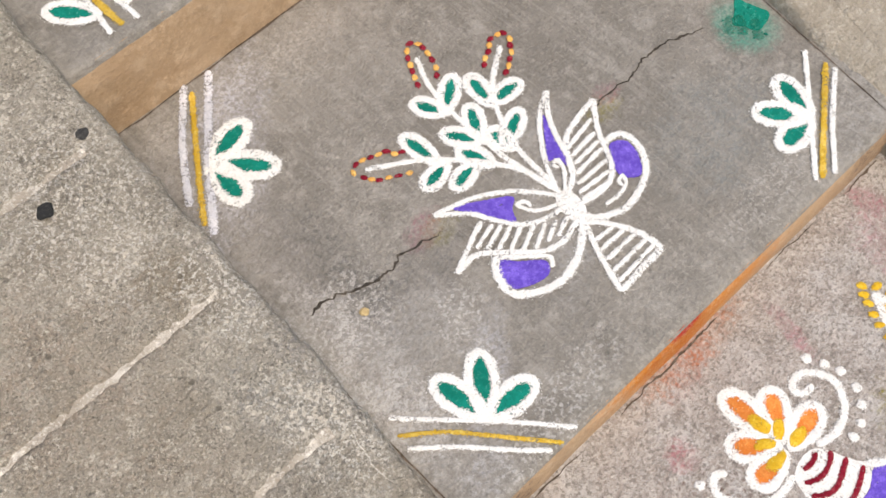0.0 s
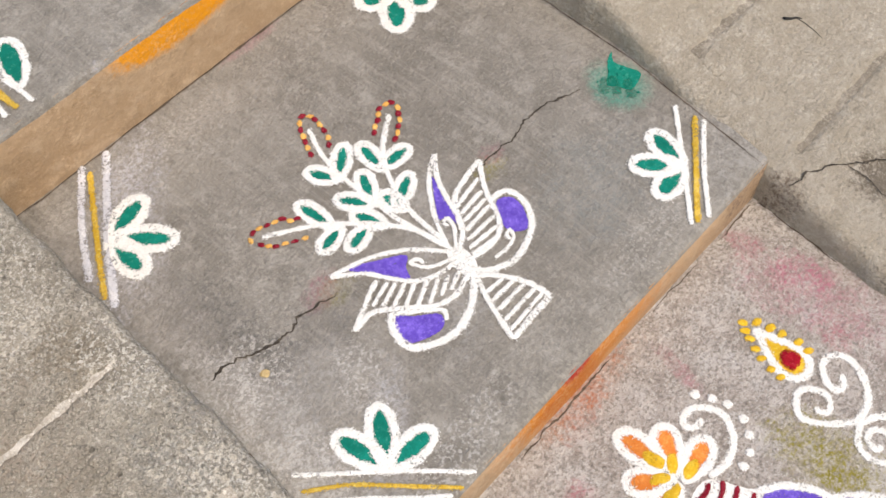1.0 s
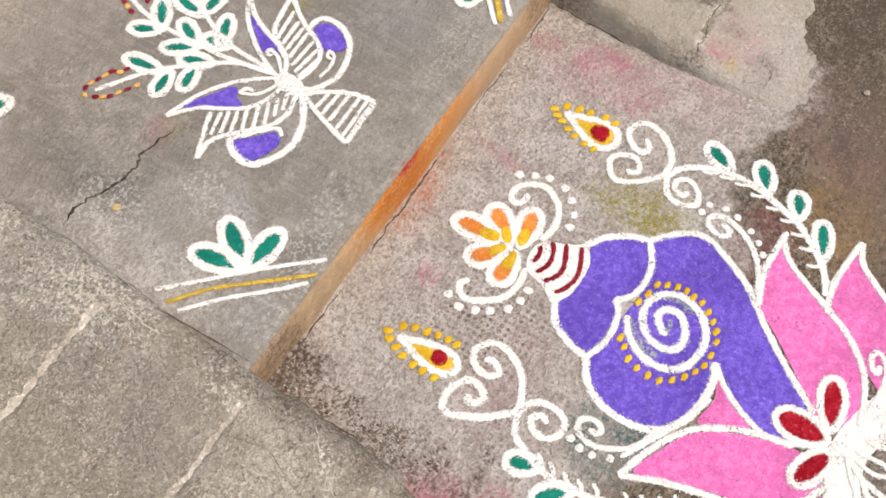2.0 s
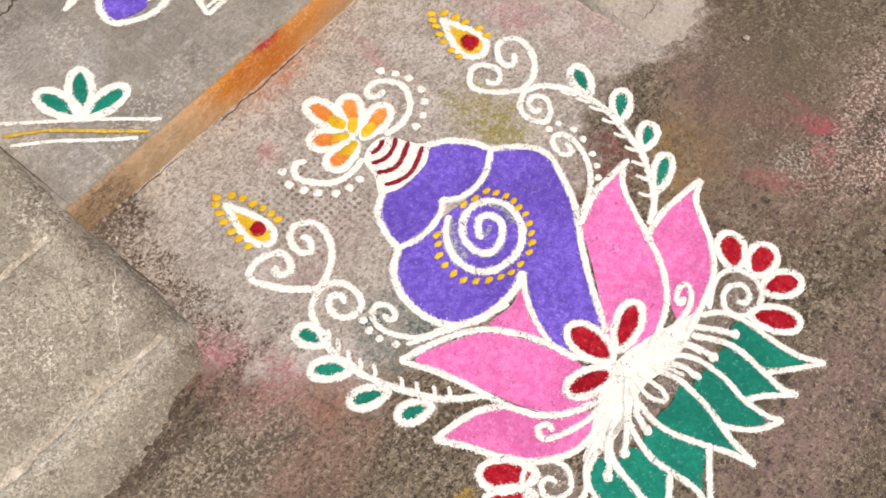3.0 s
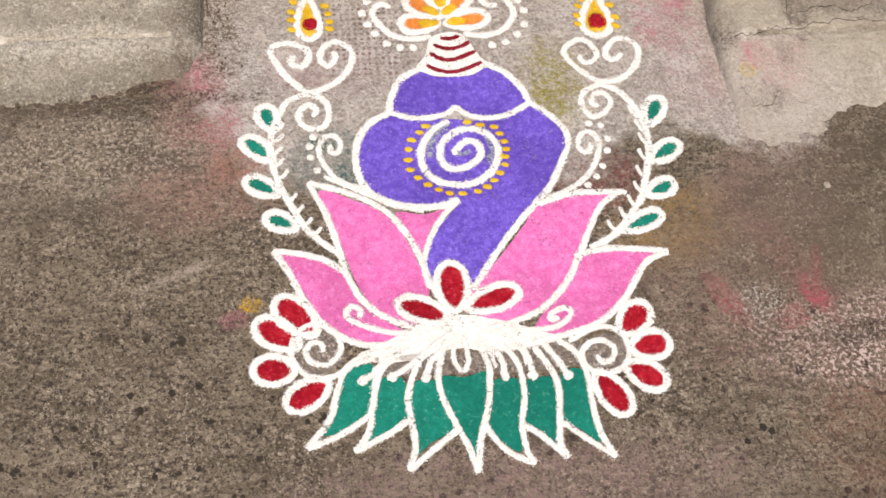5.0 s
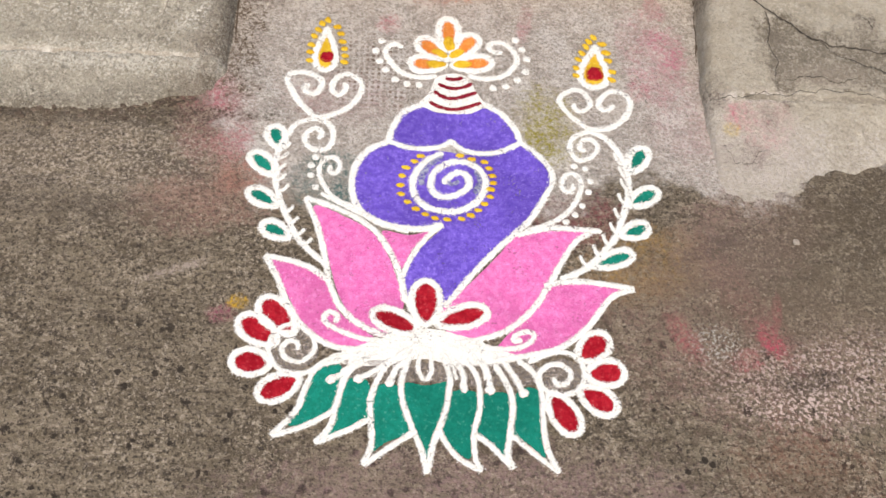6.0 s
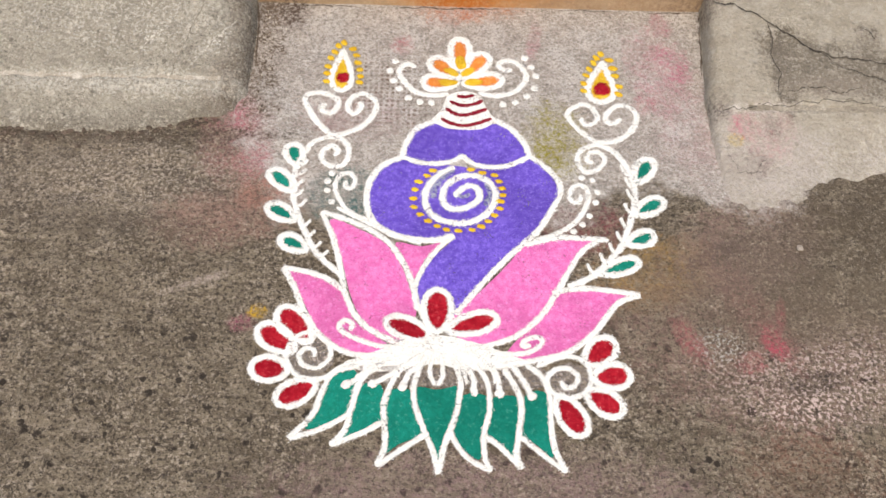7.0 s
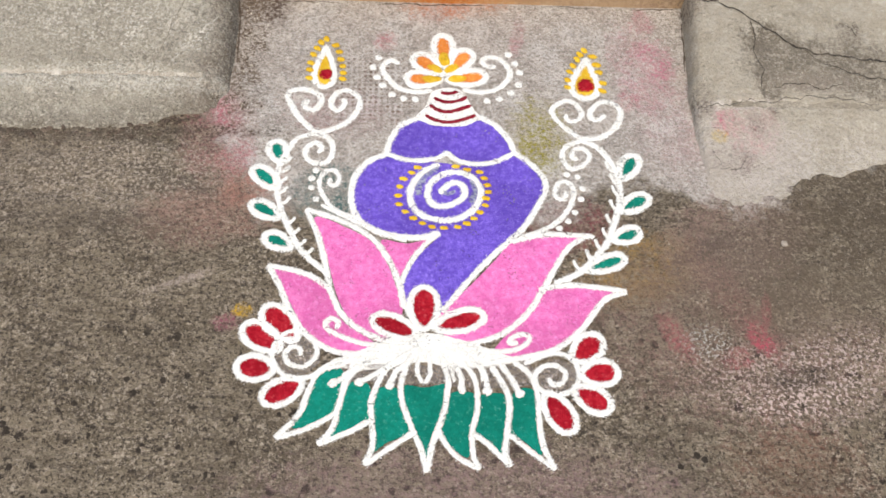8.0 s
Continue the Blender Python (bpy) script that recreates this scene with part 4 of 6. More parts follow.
fill(conch, 'neck', white, ((0.384, -0.241), (0.433, -0.236), (0.463, -0.289), (0.476, -0.305), (0.439, -0.326), (0.385, -0.325), (0.347, -0.313), (0.368, -0.279)))
line(conch, 'stripe', maroon, ((0.398, -0.245), (0.415, -0.247), (0.431, -0.242)), 0.0078)
line(conch, 'stripe', maroon, ((0.384, -0.259), (0.406, -0.268), (0.428, -0.266), (0.448, -0.255)), 0.0078)
line(conch, 'stripe', maroon, ((0.376, -0.277), (0.393, -0.289), (0.417, -0.292), (0.456, -0.276)), 0.0078)
line(conch, 'stripe', maroon, ((0.367, -0.302), (0.39, -0.315), (0.422, -0.317), (0.464, -0.3)), 0.0075)
fill(conch, 'conch_cap', violet, ((0.35, -0.314), (0.385, -0.327), (0.439, -0.327), (0.473, -0.312), (0.501, -0.332), (0.522, -0.362), (0.53, -0.39), (0.496, -0.405), (0.449, -0.413), (0.426, -0.406), (0.409, -0.397), (0.375, -0.405), (0.333, -0.404), (0.298, -0.394), (0.299, -0.367), (0.318, -0.333)))
fill(conch, 'conch_body', violet, ((0.297, -0.402), (0.333, -0.412), (0.385, -0.413), (0.438, -0.42), (0.491, -0.415), (0.532, -0.393), (0.56, -0.415), (0.582, -0.451), (0.581, -0.481), (0.545, -0.55), (0.513, -0.585), (0.467, -0.634), (0.392, -0.73), (0.339, -0.732), (0.326, -0.701), (0.327, -0.664), (0.353, -0.619), (0.387, -0.575), (0.327, -0.579), (0.278, -0.568), (0.244, -0.539), (0.234, -0.499), (0.237, -0.455), (0.262, -0.416)))
line(conch, 'outline', white, ((0.354, -0.31), (0.32, -0.329), (0.301, -0.364), (0.294, -0.396)), 0.0116)
line(conch, 'outline', white, ((0.469, -0.301), (0.505, -0.329), (0.526, -0.362), (0.534, -0.39)), 0.0112)
line(conch, 'outline', white, ((0.294, -0.396), (0.327, -0.408), (0.362, -0.41), (0.392, -0.403), (0.406, -0.392), (0.421, -0.405), (0.449, -0.416), (0.486, -0.414), (0.518, -0.399), (0.536, -0.387)), 0.0100)
line(conch, 'outline', white, ((0.296, -0.396), (0.261, -0.415), (0.237, -0.452), (0.232, -0.503), (0.246, -0.543), (0.276, -0.568), (0.317, -0.58), (0.357, -0.581), (0.39, -0.57)), 0.0118)
line(conch, 'outline', white, ((0.532, -0.387), (0.565, -0.417), (0.585, -0.448), (0.587, -0.474), (0.572, -0.506), (0.545, -0.553), (0.518, -0.582), (0.482, -0.619), (0.437, -0.672), (0.392, -0.732)), 0.0102)
line(conch, 'outline', white, ((0.391, -0.57), (0.363, -0.598), (0.34, -0.632), (0.323, -0.674), (0.325, -0.704), (0.338, -0.741)), 0.0088)
line(conch, 'rubbed_arc', ghost, ((0.392, -0.425), (0.372, -0.440), (0.357, -0.462), (0.352, -0.490)), 0.0115)
line(conch, 'rubbed_arc', ghost, ((0.452, -0.455), (0.458, -0.478), (0.447, -0.505)), 0.0100)
line(conch, 'rubbed_arc', ghost, ((0.398, -0.478), (0.408, -0.486), (0.420, -0.478)), 0.0075)
line(conch, 'spiral', white, ((0.392, -0.418), (0.361, -0.439), (0.34, -0.473), (0.342, -0.511), (0.366, -0.537), (0.412, -0.543), (0.45, -0.522), (0.467, -0.486), (0.457, -0.453), (0.43, -0.437), (0.398, -0.442), (0.374, -0.466), (0.371, -0.495), (0.387, -0.513), (0.415, -0.508), (0.436, -0.49), (0.436, -0.469), (0.421, -0.46), (0.405, -0.468), (0.392, -0.486)), 0.0118)
dab(conch, 'ring_dash', yellow, (0.352, -0.427), 0.0050, 1.6, -8)
dab(conch, 'ring_dash', yellow, (0.341, -0.439), 0.0048, 1.6, -8)
dab(conch, 'ring_dash', yellow, (0.326, -0.453), 0.0051, 1.6, -8)
dab(conch, 'ring_dash', yellow, (0.319, -0.471), 0.0048, 1.6, -8)
dab(conch, 'ring_dash', yellow, (0.317, -0.491), 0.0048, 1.6, -8)
dab(conch, 'ring_dash', yellow, (0.318, -0.51), 0.0048, 1.6, -8)
dab(conch, 'ring_dash', yellow, (0.329, -0.526), 0.0048, 1.6, -8)
dab(conch, 'ring_dash', yellow, (0.344, -0.54), 0.0048, 1.6, -8)
dab(conch, 'ring_dash', yellow, (0.361, -0.551), 0.0046, 1.6, -8)
dab(conch, 'ring_dash', yellow, (0.377, -0.558), 0.0046, 1.6, -8)
dab(conch, 'ring_dash', yellow, (0.398, -0.56), 0.0048, 1.6, -8)
dab(conch, 'ring_dash', yellow, (0.423, -0.558), 0.0046, 1.6, -8)
dab(conch, 'ring_dash', yellow, (0.44, -0.55), 0.0048, 1.6, -8)
dab(conch, 'ring_dash', yellow, (0.453, -0.539), 0.0046, 1.6, -8)
dab(conch, 'ring_dash', yellow, (0.464, -0.525), 0.0048, 1.6, -8)
dab(conch, 'ring_dash', yellow, (0.474, -0.51), 0.0046, 1.6, -8)
dab(conch, 'ring_dash', yellow, (0.476, -0.494), 0.0050, 1.6, -8)
dab(conch, 'ring_dash', yellow, (0.481, -0.48), 0.0048, 1.6, -8)
dab(conch, 'ring_dash', yellow, (0.48, -0.465), 0.0048, 1.6, -8)
dab(conch, 'ring_dash', yellow, (0.474, -0.449), 0.0048, 1.6, -8)
dab(conch, 'ring_dash', yellow, (0.466, -0.435), 0.0050, 1.6, -8)
dab(conch, 'ring_dash', yellow, (0.444, -0.43), 0.0050, 1.6, -8)
dab(conch, 'ring_dash', yellow, (0.423, -0.423), 0.0050, 1.6, -8)
petal(conch, 'crown_petal', orange, (0.408, -0.184), (0.403, -0.088), 0.0500, 0.0135, 0.62)
petal(conch, 'crown_petal', orange, (0.401, -0.199), (0.343, -0.147), 0.0500, 0.0135, 0.62)
petal(conch, 'crown_petal', orange, (0.412, -0.197), (0.461, -0.13), 0.0500, 0.0135, 0.62)
petal(conch, 'crown_petal', orange, (0.397, -0.213), (0.325, -0.211), 0.0481, 0.0130, 0.62)
petal(conch, 'crown_petal', orange, (0.412, -0.214), (0.493, -0.199), 0.0481, 0.0130, 0.62)
dab(conch, 'petal_base', yellow, (0.406, -0.161), 0.0122, 1.5, 95)
dab(conch, 'petal_base', yellow, (0.389, -0.185), 0.0091, 1.9, 150)
dab(conch, 'petal_base', yellow, (0.419, -0.184), 0.0091, 1.9, 40)
dab(conch, 'petal_base', yellow, (0.381, -0.212), 0.0100, 1.9, 0)
dab(conch, 'petal_base', yellow, (0.43, -0.21), 0.0100, 1.9, 5)
line(conch, 'tail', white, ((0.382, -0.241), (0.345, -0.245), (0.314, -0.234), (0.29, -0.203), (0.285, -0.181), (0.298, -0.165), (0.311, -0.169), (0.314, -0.176)), 0.0113)
line(conch, 'tail', white, ((0.439, -0.237), (0.477, -0.243), (0.511, -0.231), (0.533, -0.204), (0.532, -0.178), (0.516, -0.156), (0.494, -0.151), (0.481, -0.162), (0.491, -0.176), (0.508, -0.174)), 0.0116)
dab(conch, 'dot', white, (0.276, -0.159), 0.0078, 1.0, 0)
dab(conch, 'dot', white, (0.266, -0.184), 0.0078, 1.0, 0)
dab(conch, 'dot', white, (0.274, -0.209), 0.0078, 1.0, 0)
dab(conch, 'dot', white, (0.285, -0.23), 0.0078, 1.0, 0)
dab(conch, 'dot', white, (0.303, -0.253), 0.0075, 1.0, 0)
dab(conch, 'dot', white, (0.326, -0.262), 0.0075, 1.0, 0)
dab(conch, 'dot', white, (0.348, -0.264), 0.0075, 1.0, 0)
dab(conch, 'dot', white, (0.534, -0.143), 0.0081, 1.0, 0)
dab(conch, 'dot', white, (0.546, -0.167), 0.0078, 1.0, 0)
dab(conch, 'dot', white, (0.554, -0.19), 0.0078, 1.0, 0)
dab(conch, 'dot', white, (0.55, -0.222), 0.0078, 1.0, 0)
dab(conch, 'dot', white, (0.534, -0.243), 0.0078, 1.0, 0)
dab(conch, 'dot', white, (0.511, -0.259), 0.0075, 1.0, 0)
dab(conch, 'dot', white, (0.487, -0.265), 0.0075, 1.0, 0)
petal(conch, 'flame', yellow, (0.171, -0.237), (0.172, -0.128), 0.0469, 0.0117, 0.42)
dab(conch, 'flame_heart', red, (0.175, -0.204), 0.0130, 1.0, 0)
petal(conch, 'flame', yellow, (0.677, -0.253), (0.691, -0.144), 0.0599, 0.0130, 0.4)
dab(conch, 'flame_heart', red, (0.682, -0.22), 0.0163, 1.0, 0)
dab(conch, 'ray', yellow, (0.143, -0.215), 0.0058, 1.4, 160)
dab(conch, 'ray', yellow, (0.143, -0.194), 0.0060, 1.4, 159)
dab(conch, 'ray', yellow, (0.144, -0.176), 0.0060, 1.4, 153)
dab(conch, 'ray', yellow, (0.148, -0.154), 0.0060, 1.4, 144)
dab(conch, 'ray', yellow, (0.155, -0.138), 0.0060, 1.4, 137)
dab(conch, 'ray', yellow, (0.162, -0.121), 0.0060, 1.4, 127)
dab(conch, 'ray', yellow, (0.172, -0.112), 0.0062, 1.4, 112)
dab(conch, 'ray', yellow, (0.191, -0.128), 0.0062, 1.3, 2)
dab(conch, 'ray', yellow, (0.198, -0.145), 0.0060, 1.3, -3)
dab(conch, 'ray', yellow, (0.202, -0.165), 0.0062, 1.3, -8)
dab(conch, 'ray', yellow, (0.206, -0.183), 0.0058, 1.3, -10)
dab(conch, 'ray', yellow, (0.208, -0.2), 0.0060, 1.3, -18)
dab(conch, 'ray', yellow, (0.207, -0.216), 0.0060, 1.3, -24)
dab(conch, 'ray', yellow, (0.647, -0.226), 0.0060, 1.4, 157)
dab(conch, 'ray', yellow, (0.648, -0.207), 0.0060, 1.4, 150)
dab(conch, 'ray', yellow, (0.654, -0.186), 0.0060, 1.4, 140)
dab(conch, 'ray', yellow, (0.662, -0.169), 0.0060, 1.4, 133)
dab(conch, 'ray', yellow, (0.671, -0.152), 0.0060, 1.4, 132)
dab(conch, 'ray', yellow, (0.678, -0.139), 0.0062, 1.4, 125)
dab(conch, 'ray', yellow, (0.688, -0.128), 0.0062, 1.4, 118)
dab(conch, 'ray', yellow, (0.703, -0.144), 0.0063, 1.5, -5)
dab(conch, 'ray', yellow, (0.709, -0.166), 0.0065, 1.5, -8)
dab(conch, 'ray', yellow, (0.712, -0.186), 0.0065, 1.5, -10)
dab(conch, 'ray', yellow, (0.717, -0.213), 0.0060, 1.5, -18)
dab(conch, 'ray', yellow, (0.714, -0.233), 0.0062, 1.5, -29)
line(conch, 'curl', white, ((0.158, -0.348), (0.128, -0.313), (0.11, -0.278), (0.106, -0.252), (0.135, -0.244), (0.162, -0.256), (0.169, -0.272), (0.156, -0.294), (0.141, -0.29), (0.137, -0.278), (0.146, -0.272)), 0.0117)
line(conch, 'curl', white, ((0.154, -0.348), (0.179, -0.346), (0.216, -0.326), (0.238, -0.294), (0.241, -0.265), (0.224, -0.247), (0.204, -0.247), (0.189, -0.266), (0.189, -0.286), (0.201, -0.295), (0.213, -0.279), (0.209, -0.265)), 0.0112)
line(conch, 'curl', white, ((0.664, -0.355), (0.633, -0.327), (0.612, -0.294), (0.616, -0.276), (0.642, -0.26), (0.662, -0.272), (0.669, -0.295), (0.652, -0.312), (0.638, -0.304), (0.64, -0.293)), 0.0105)
line(conch, 'curl', white, ((0.66, -0.353), (0.696, -0.351), (0.729, -0.326), (0.745, -0.292), (0.735, -0.267), (0.711, -0.262), (0.69, -0.28), (0.685, -0.3), (0.699, -0.307), (0.715, -0.294)), 0.0112)
line(conch, 'curl', white, ((0.156, -0.351), (0.183, -0.36), (0.195, -0.386), (0.187, -0.415), (0.165, -0.422), (0.146, -0.407), (0.147, -0.385), (0.162, -0.373), (0.175, -0.386), (0.166, -0.397)), 0.0105)
line(conch, 'curl', white, ((0.664, -0.357), (0.632, -0.373), (0.623, -0.401), (0.638, -0.424), (0.66, -0.417), (0.675, -0.395), (0.664, -0.377), (0.647, -0.38), (0.642, -0.398), (0.653, -0.403)), 0.0097)
line(conch, 'stem', white, ((0.162, -0.35), (0.129, -0.364), (0.115, -0.387), (0.102, -0.416), (0.095, -0.456), (0.101, -0.504), (0.119, -0.554), (0.143, -0.605), (0.172, -0.637), (0.199, -0.662)), 0.0102)
line(conch, 'stem', white, ((0.659, -0.357), (0.69, -0.372), (0.712, -0.404), (0.724, -0.443), (0.723, -0.488), (0.709, -0.54), (0.69, -0.587), (0.661, -0.624), (0.629, -0.654), (0.588, -0.673)), 0.0113)
line(conch, 'tick', white, ((0.103, -0.423), (0.112, -0.418), (0.12, -0.407)), 0.0064)
line(conch, 'tick', white, ((0.101, -0.444), (0.11, -0.439), (0.117, -0.428)), 0.0064)
line(conch, 'tick', white, ((0.099, -0.468), (0.108, -0.462), (0.115, -0.452)), 0.0067)
line(conch, 'tick', white, ((0.1, -0.49), (0.109, -0.485), (0.116, -0.475)), 0.0064)
line(conch, 'tick', white, ((0.106, -0.513), (0.115, -0.508), (0.122, -0.497)), 0.0061)
line(conch, 'tick', white, ((0.118, -0.557), (0.126, -0.552), (0.134, -0.542)), 0.0061)
line(conch, 'tick', white, ((0.127, -0.58), (0.135, -0.574), (0.143, -0.564)), 0.0062)
line(conch, 'tick', white, ((0.14, -0.602), (0.148, -0.597), (0.155, -0.587)), 0.0061)
line(conch, 'tick', white, ((0.153, -0.62), (0.161, -0.615), (0.169, -0.606)), 0.0059)
line(conch, 'tick', white, ((0.71, -0.401), (0.702, -0.39), (0.698, -0.374)), 0.0070)
line(conch, 'tick', white, ((0.716, -0.431), (0.708, -0.42), (0.704, -0.405)), 0.0064)
line(conch, 'tick', white, ((0.721, -0.459), (0.714, -0.449), (0.71, -0.433)), 0.0064)
line(conch, 'tick', white, ((0.722, -0.486), (0.715, -0.476), (0.711, -0.461)), 0.0064)
line(conch, 'tick', white, ((0.716, -0.517), (0.708, -0.508), (0.704, -0.493)), 0.0064)
line(conch, 'tick', white, ((0.706, -0.55), (0.698, -0.54), (0.694, -0.525)), 0.0064)
line(conch, 'tick', white, ((0.696, -0.579), (0.688, -0.57), (0.684, -0.555)), 0.0061)
line(conch, 'tick', white, ((0.68, -0.604), (0.672, -0.594), (0.668, -0.58)), 0.0062)
line(conch, 'tick', white, ((0.661, -0.625), (0.654, -0.616), (0.65, -0.602)), 0.0062)
line(conch, 'tick', white, ((0.638, -0.647), (0.63, -0.638), (0.626, -0.624)), 0.0059)
petal(conch, 'leaf', green, (0.103, -0.422), (0.084, -0.366), 0.0415, 0.0121, 0.6)
petal(conch, 'leaf', green, (0.099, -0.478), (0.049, -0.429), 0.0416, 0.0121, 0.6)
petal(conch, 'leaf', green, (0.106, -0.543), (0.05, -0.509), 0.0398, 0.0116, 0.6)
petal(conch, 'leaf', green, (0.131, -0.606), (0.078, -0.578), 0.0398, 0.0116, 0.6)
petal(conch, 'leaf', green, (0.729, -0.446), (0.765, -0.387), 0.0433, 0.0126, 0.6)
petal(conch, 'leaf', green, (0.721, -0.518), (0.78, -0.481), 0.0416, 0.0121, 0.6)
petal(conch, 'leaf', green, (0.702, -0.583), (0.756, -0.558), 0.0397, 0.0116, 0.6)
petal(conch, 'leaf', green, (0.648, -0.645), (0.723, -0.616), 0.0380, 0.0111, 0.6)
line(conch, 'curl', white, ((0.236, -0.539), (0.205, -0.525), (0.183, -0.498), (0.173, -0.466), (0.182, -0.441), (0.199, -0.437), (0.209, -0.453), (0.203, -0.471), (0.192, -0.467), (0.193, -0.454)), 0.0086)
line(conch, 'curl', white, ((0.533, -0.579), (0.575, -0.563), (0.612, -0.535), (0.634, -0.498), (0.638, -0.467), (0.622, -0.453), (0.606, -0.467), (0.605, -0.489), (0.619, -0.493), (0.626, -0.476)), 0.0096)
line(conch, 'outline', white, ((0.178, -0.514), (0.234, -0.545), (0.288, -0.572), (0.332, -0.589)), 0.0086)
dab(conch, 'dot', white, (0.166, -0.438), 0.0066, 1.0, 0)
dab(conch, 'dot', white, (0.159, -0.456), 0.0066, 1.0, 0)
dab(conch, 'dot', white, (0.159, -0.477), 0.0063, 1.0, 0)
dab(conch, 'dot', white, (0.169, -0.502), 0.0061, 1.0, 0)
dab(conch, 'dot', white, (0.629, -0.438), 0.0066, 1.0, 0)
dab(conch, 'dot', white, (0.648, -0.443), 0.0063, 1.0, 0)
dab(conch, 'dot', white, (0.655, -0.47), 0.0063, 1.0, 0)
dab(conch, 'dot', white, (0.65, -0.493), 0.0066, 1.0, 0)
dab(conch, 'dot', white, (0.637, -0.523), 0.0061, 1.0, 0)
dab(conch, 'dot', white, (0.623, -0.542), 0.0061, 1.0, 0)
dab(conch, 'dot', white, (0.606, -0.558), 0.0063, 1.0, 0)
fill(conch, 'lotus_petal', pink, ((0.168, -0.542), (0.225, -0.562), (0.269, -0.59), (0.296, -0.631), (0.314, -0.682), (0.325, -0.732), (0.294, -0.787), (0.248, -0.762), (0.216, -0.708), (0.194, -0.628)))
fill(conch, 'lotus_petal', pink, ((0.287, -0.588), (0.332, -0.594), (0.37, -0.586), (0.34, -0.62), (0.319, -0.662), (0.306, -0.63)))
fill(conch, 'lotus_petal', pink, ((0.104, -0.649), (0.152, -0.659), (0.199, -0.685), (0.21, -0.716), (0.226, -0.752), (0.285, -0.798), (0.239, -0.81), (0.198, -0.799), (0.16, -0.768), (0.14, -0.727)))
fill(conch, 'lotus_petal', pink, ((0.523, -0.584), (0.589, -0.576), (0.645, -0.576), (0.61, -0.608), (0.586, -0.658), (0.552, -0.714), (0.506, -0.761), (0.456, -0.785), (0.404, -0.784), (0.389, -0.736), (0.437, -0.684), (0.487, -0.627)))
fill(conch, 'lotus_petal', pink, ((0.563, -0.693), (0.614, -0.68), (0.691, -0.686), (0.659, -0.717), (0.626, -0.764), (0.584, -0.795), (0.531, -0.814), (0.475, -0.819), (0.489, -0.787), (0.539, -0.736)))
line(conch, 'outline', white, ((0.152, -0.524), (0.174, -0.576), (0.19, -0.634), (0.202, -0.691), (0.221, -0.735), (0.248, -0.763), (0.285, -0.783), (0.328, -0.791)), 0.0098)
line(conch, 'outline', white, ((0.152, -0.524), (0.204, -0.543), (0.243, -0.563), (0.277, -0.591), (0.303, -0.633), (0.319, -0.678), (0.328, -0.726)), 0.0098)
line(conch, 'outline', white, ((0.092, -0.643), (0.115, -0.683), (0.133, -0.727), (0.156, -0.766), (0.187, -0.795), (0.225, -0.811), (0.286, -0.811)), 0.0098)
line(conch, 'outline', white, ((0.092, -0.643), (0.137, -0.652), (0.172, -0.666), (0.201, -0.689)), 0.0098)
line(conch, 'curl', white, ((0.299, -0.796), (0.259, -0.793), (0.225, -0.781), (0.202, -0.768), (0.196, -0.754), (0.207, -0.746), (0.218, -0.755), (0.213, -0.766)), 0.0084)
line(conch, 'outline', white, ((0.518, -0.588), (0.574, -0.572), (0.62, -0.572), (0.668, -0.575)), 0.0102)
line(conch, 'outline', white, ((0.652, -0.575), (0.619, -0.599), (0.591, -0.644), (0.564, -0.693), (0.539, -0.732), (0.502, -0.767), (0.456, -0.788), (0.408, -0.797)), 0.0098)
line(conch, 'outline', white, ((0.56, -0.685), (0.614, -0.676), (0.663, -0.68), (0.714, -0.688)), 0.0102)
line(conch, 'outline', white, ((0.714, -0.688), (0.675, -0.704), (0.646, -0.74), (0.619, -0.773), (0.579, -0.802), (0.531, -0.816), (0.474, -0.826)), 0.0098)
line(conch, 'curl', white, ((0.437, -0.801), (0.486, -0.806), (0.522, -0.799), (0.539, -0.781), (0.529, -0.773), (0.509, -0.78), (0.505, -0.791), (0.519, -0.789)), 0.0084)
fill(conch, 'lotus_heart', white, ((0.294, -0.79), (0.361, -0.772), (0.427, -0.785), (0.489, -0.809), (0.517, -0.821), (0.474, -0.833), (0.409, -0.837), (0.362, -0.826), (0.31, -0.835), (0.25, -0.841), (0.207, -0.827), (0.239, -0.812)))
fill(conch, 'dusting', wash, ((0.120, -0.80), (0.150, -0.775), (0.180, -0.795), (0.190, -0.825), (0.160, -0.85), (0.125, -0.84)))
fill(conch, 'dusting', wash, ((0.555, -0.84), (0.580, -0.82), (0.612, -0.835), (0.606, -0.87), (0.575, -0.885), (0.552, -0.865)))
fill(conch, 'dusting', wash, ((0.20, -0.835), (0.30, -0.83), (0.42, -0.835), (0.53, -0.83), (0.545, -0.862), (0.46, -0.872), (0.36, -0.868), (0.26, -0.862), (0.21, -0.86)))
petal(conch, 'red_petal', red, (0.361, -0.766), (0.362, -0.677), 0.0570, 0.0110, 0.55)
petal(conch, 'red_petal', red, (0.349, -0.777), (0.27, -0.742), 0.0470, 0.0110, 0.55)
petal(conch, 'red_petal', red, (0.378, -0.763), (0.468, -0.735), 0.0470, 0.0110, 0.6)
line(conch, 'spiral', white, ((0.203, -0.837), (0.169, -0.856), (0.131, -0.85), (0.111, -0.818), (0.12, -0.785), (0.147, -0.77), (0.176, -0.787), (0.184, -0.814), (0.165, -0.836), (0.141, -0.832), (0.132, -0.814), (0.143, -0.8), (0.157, -0.805), (0.157, -0.817)), 0.0080)
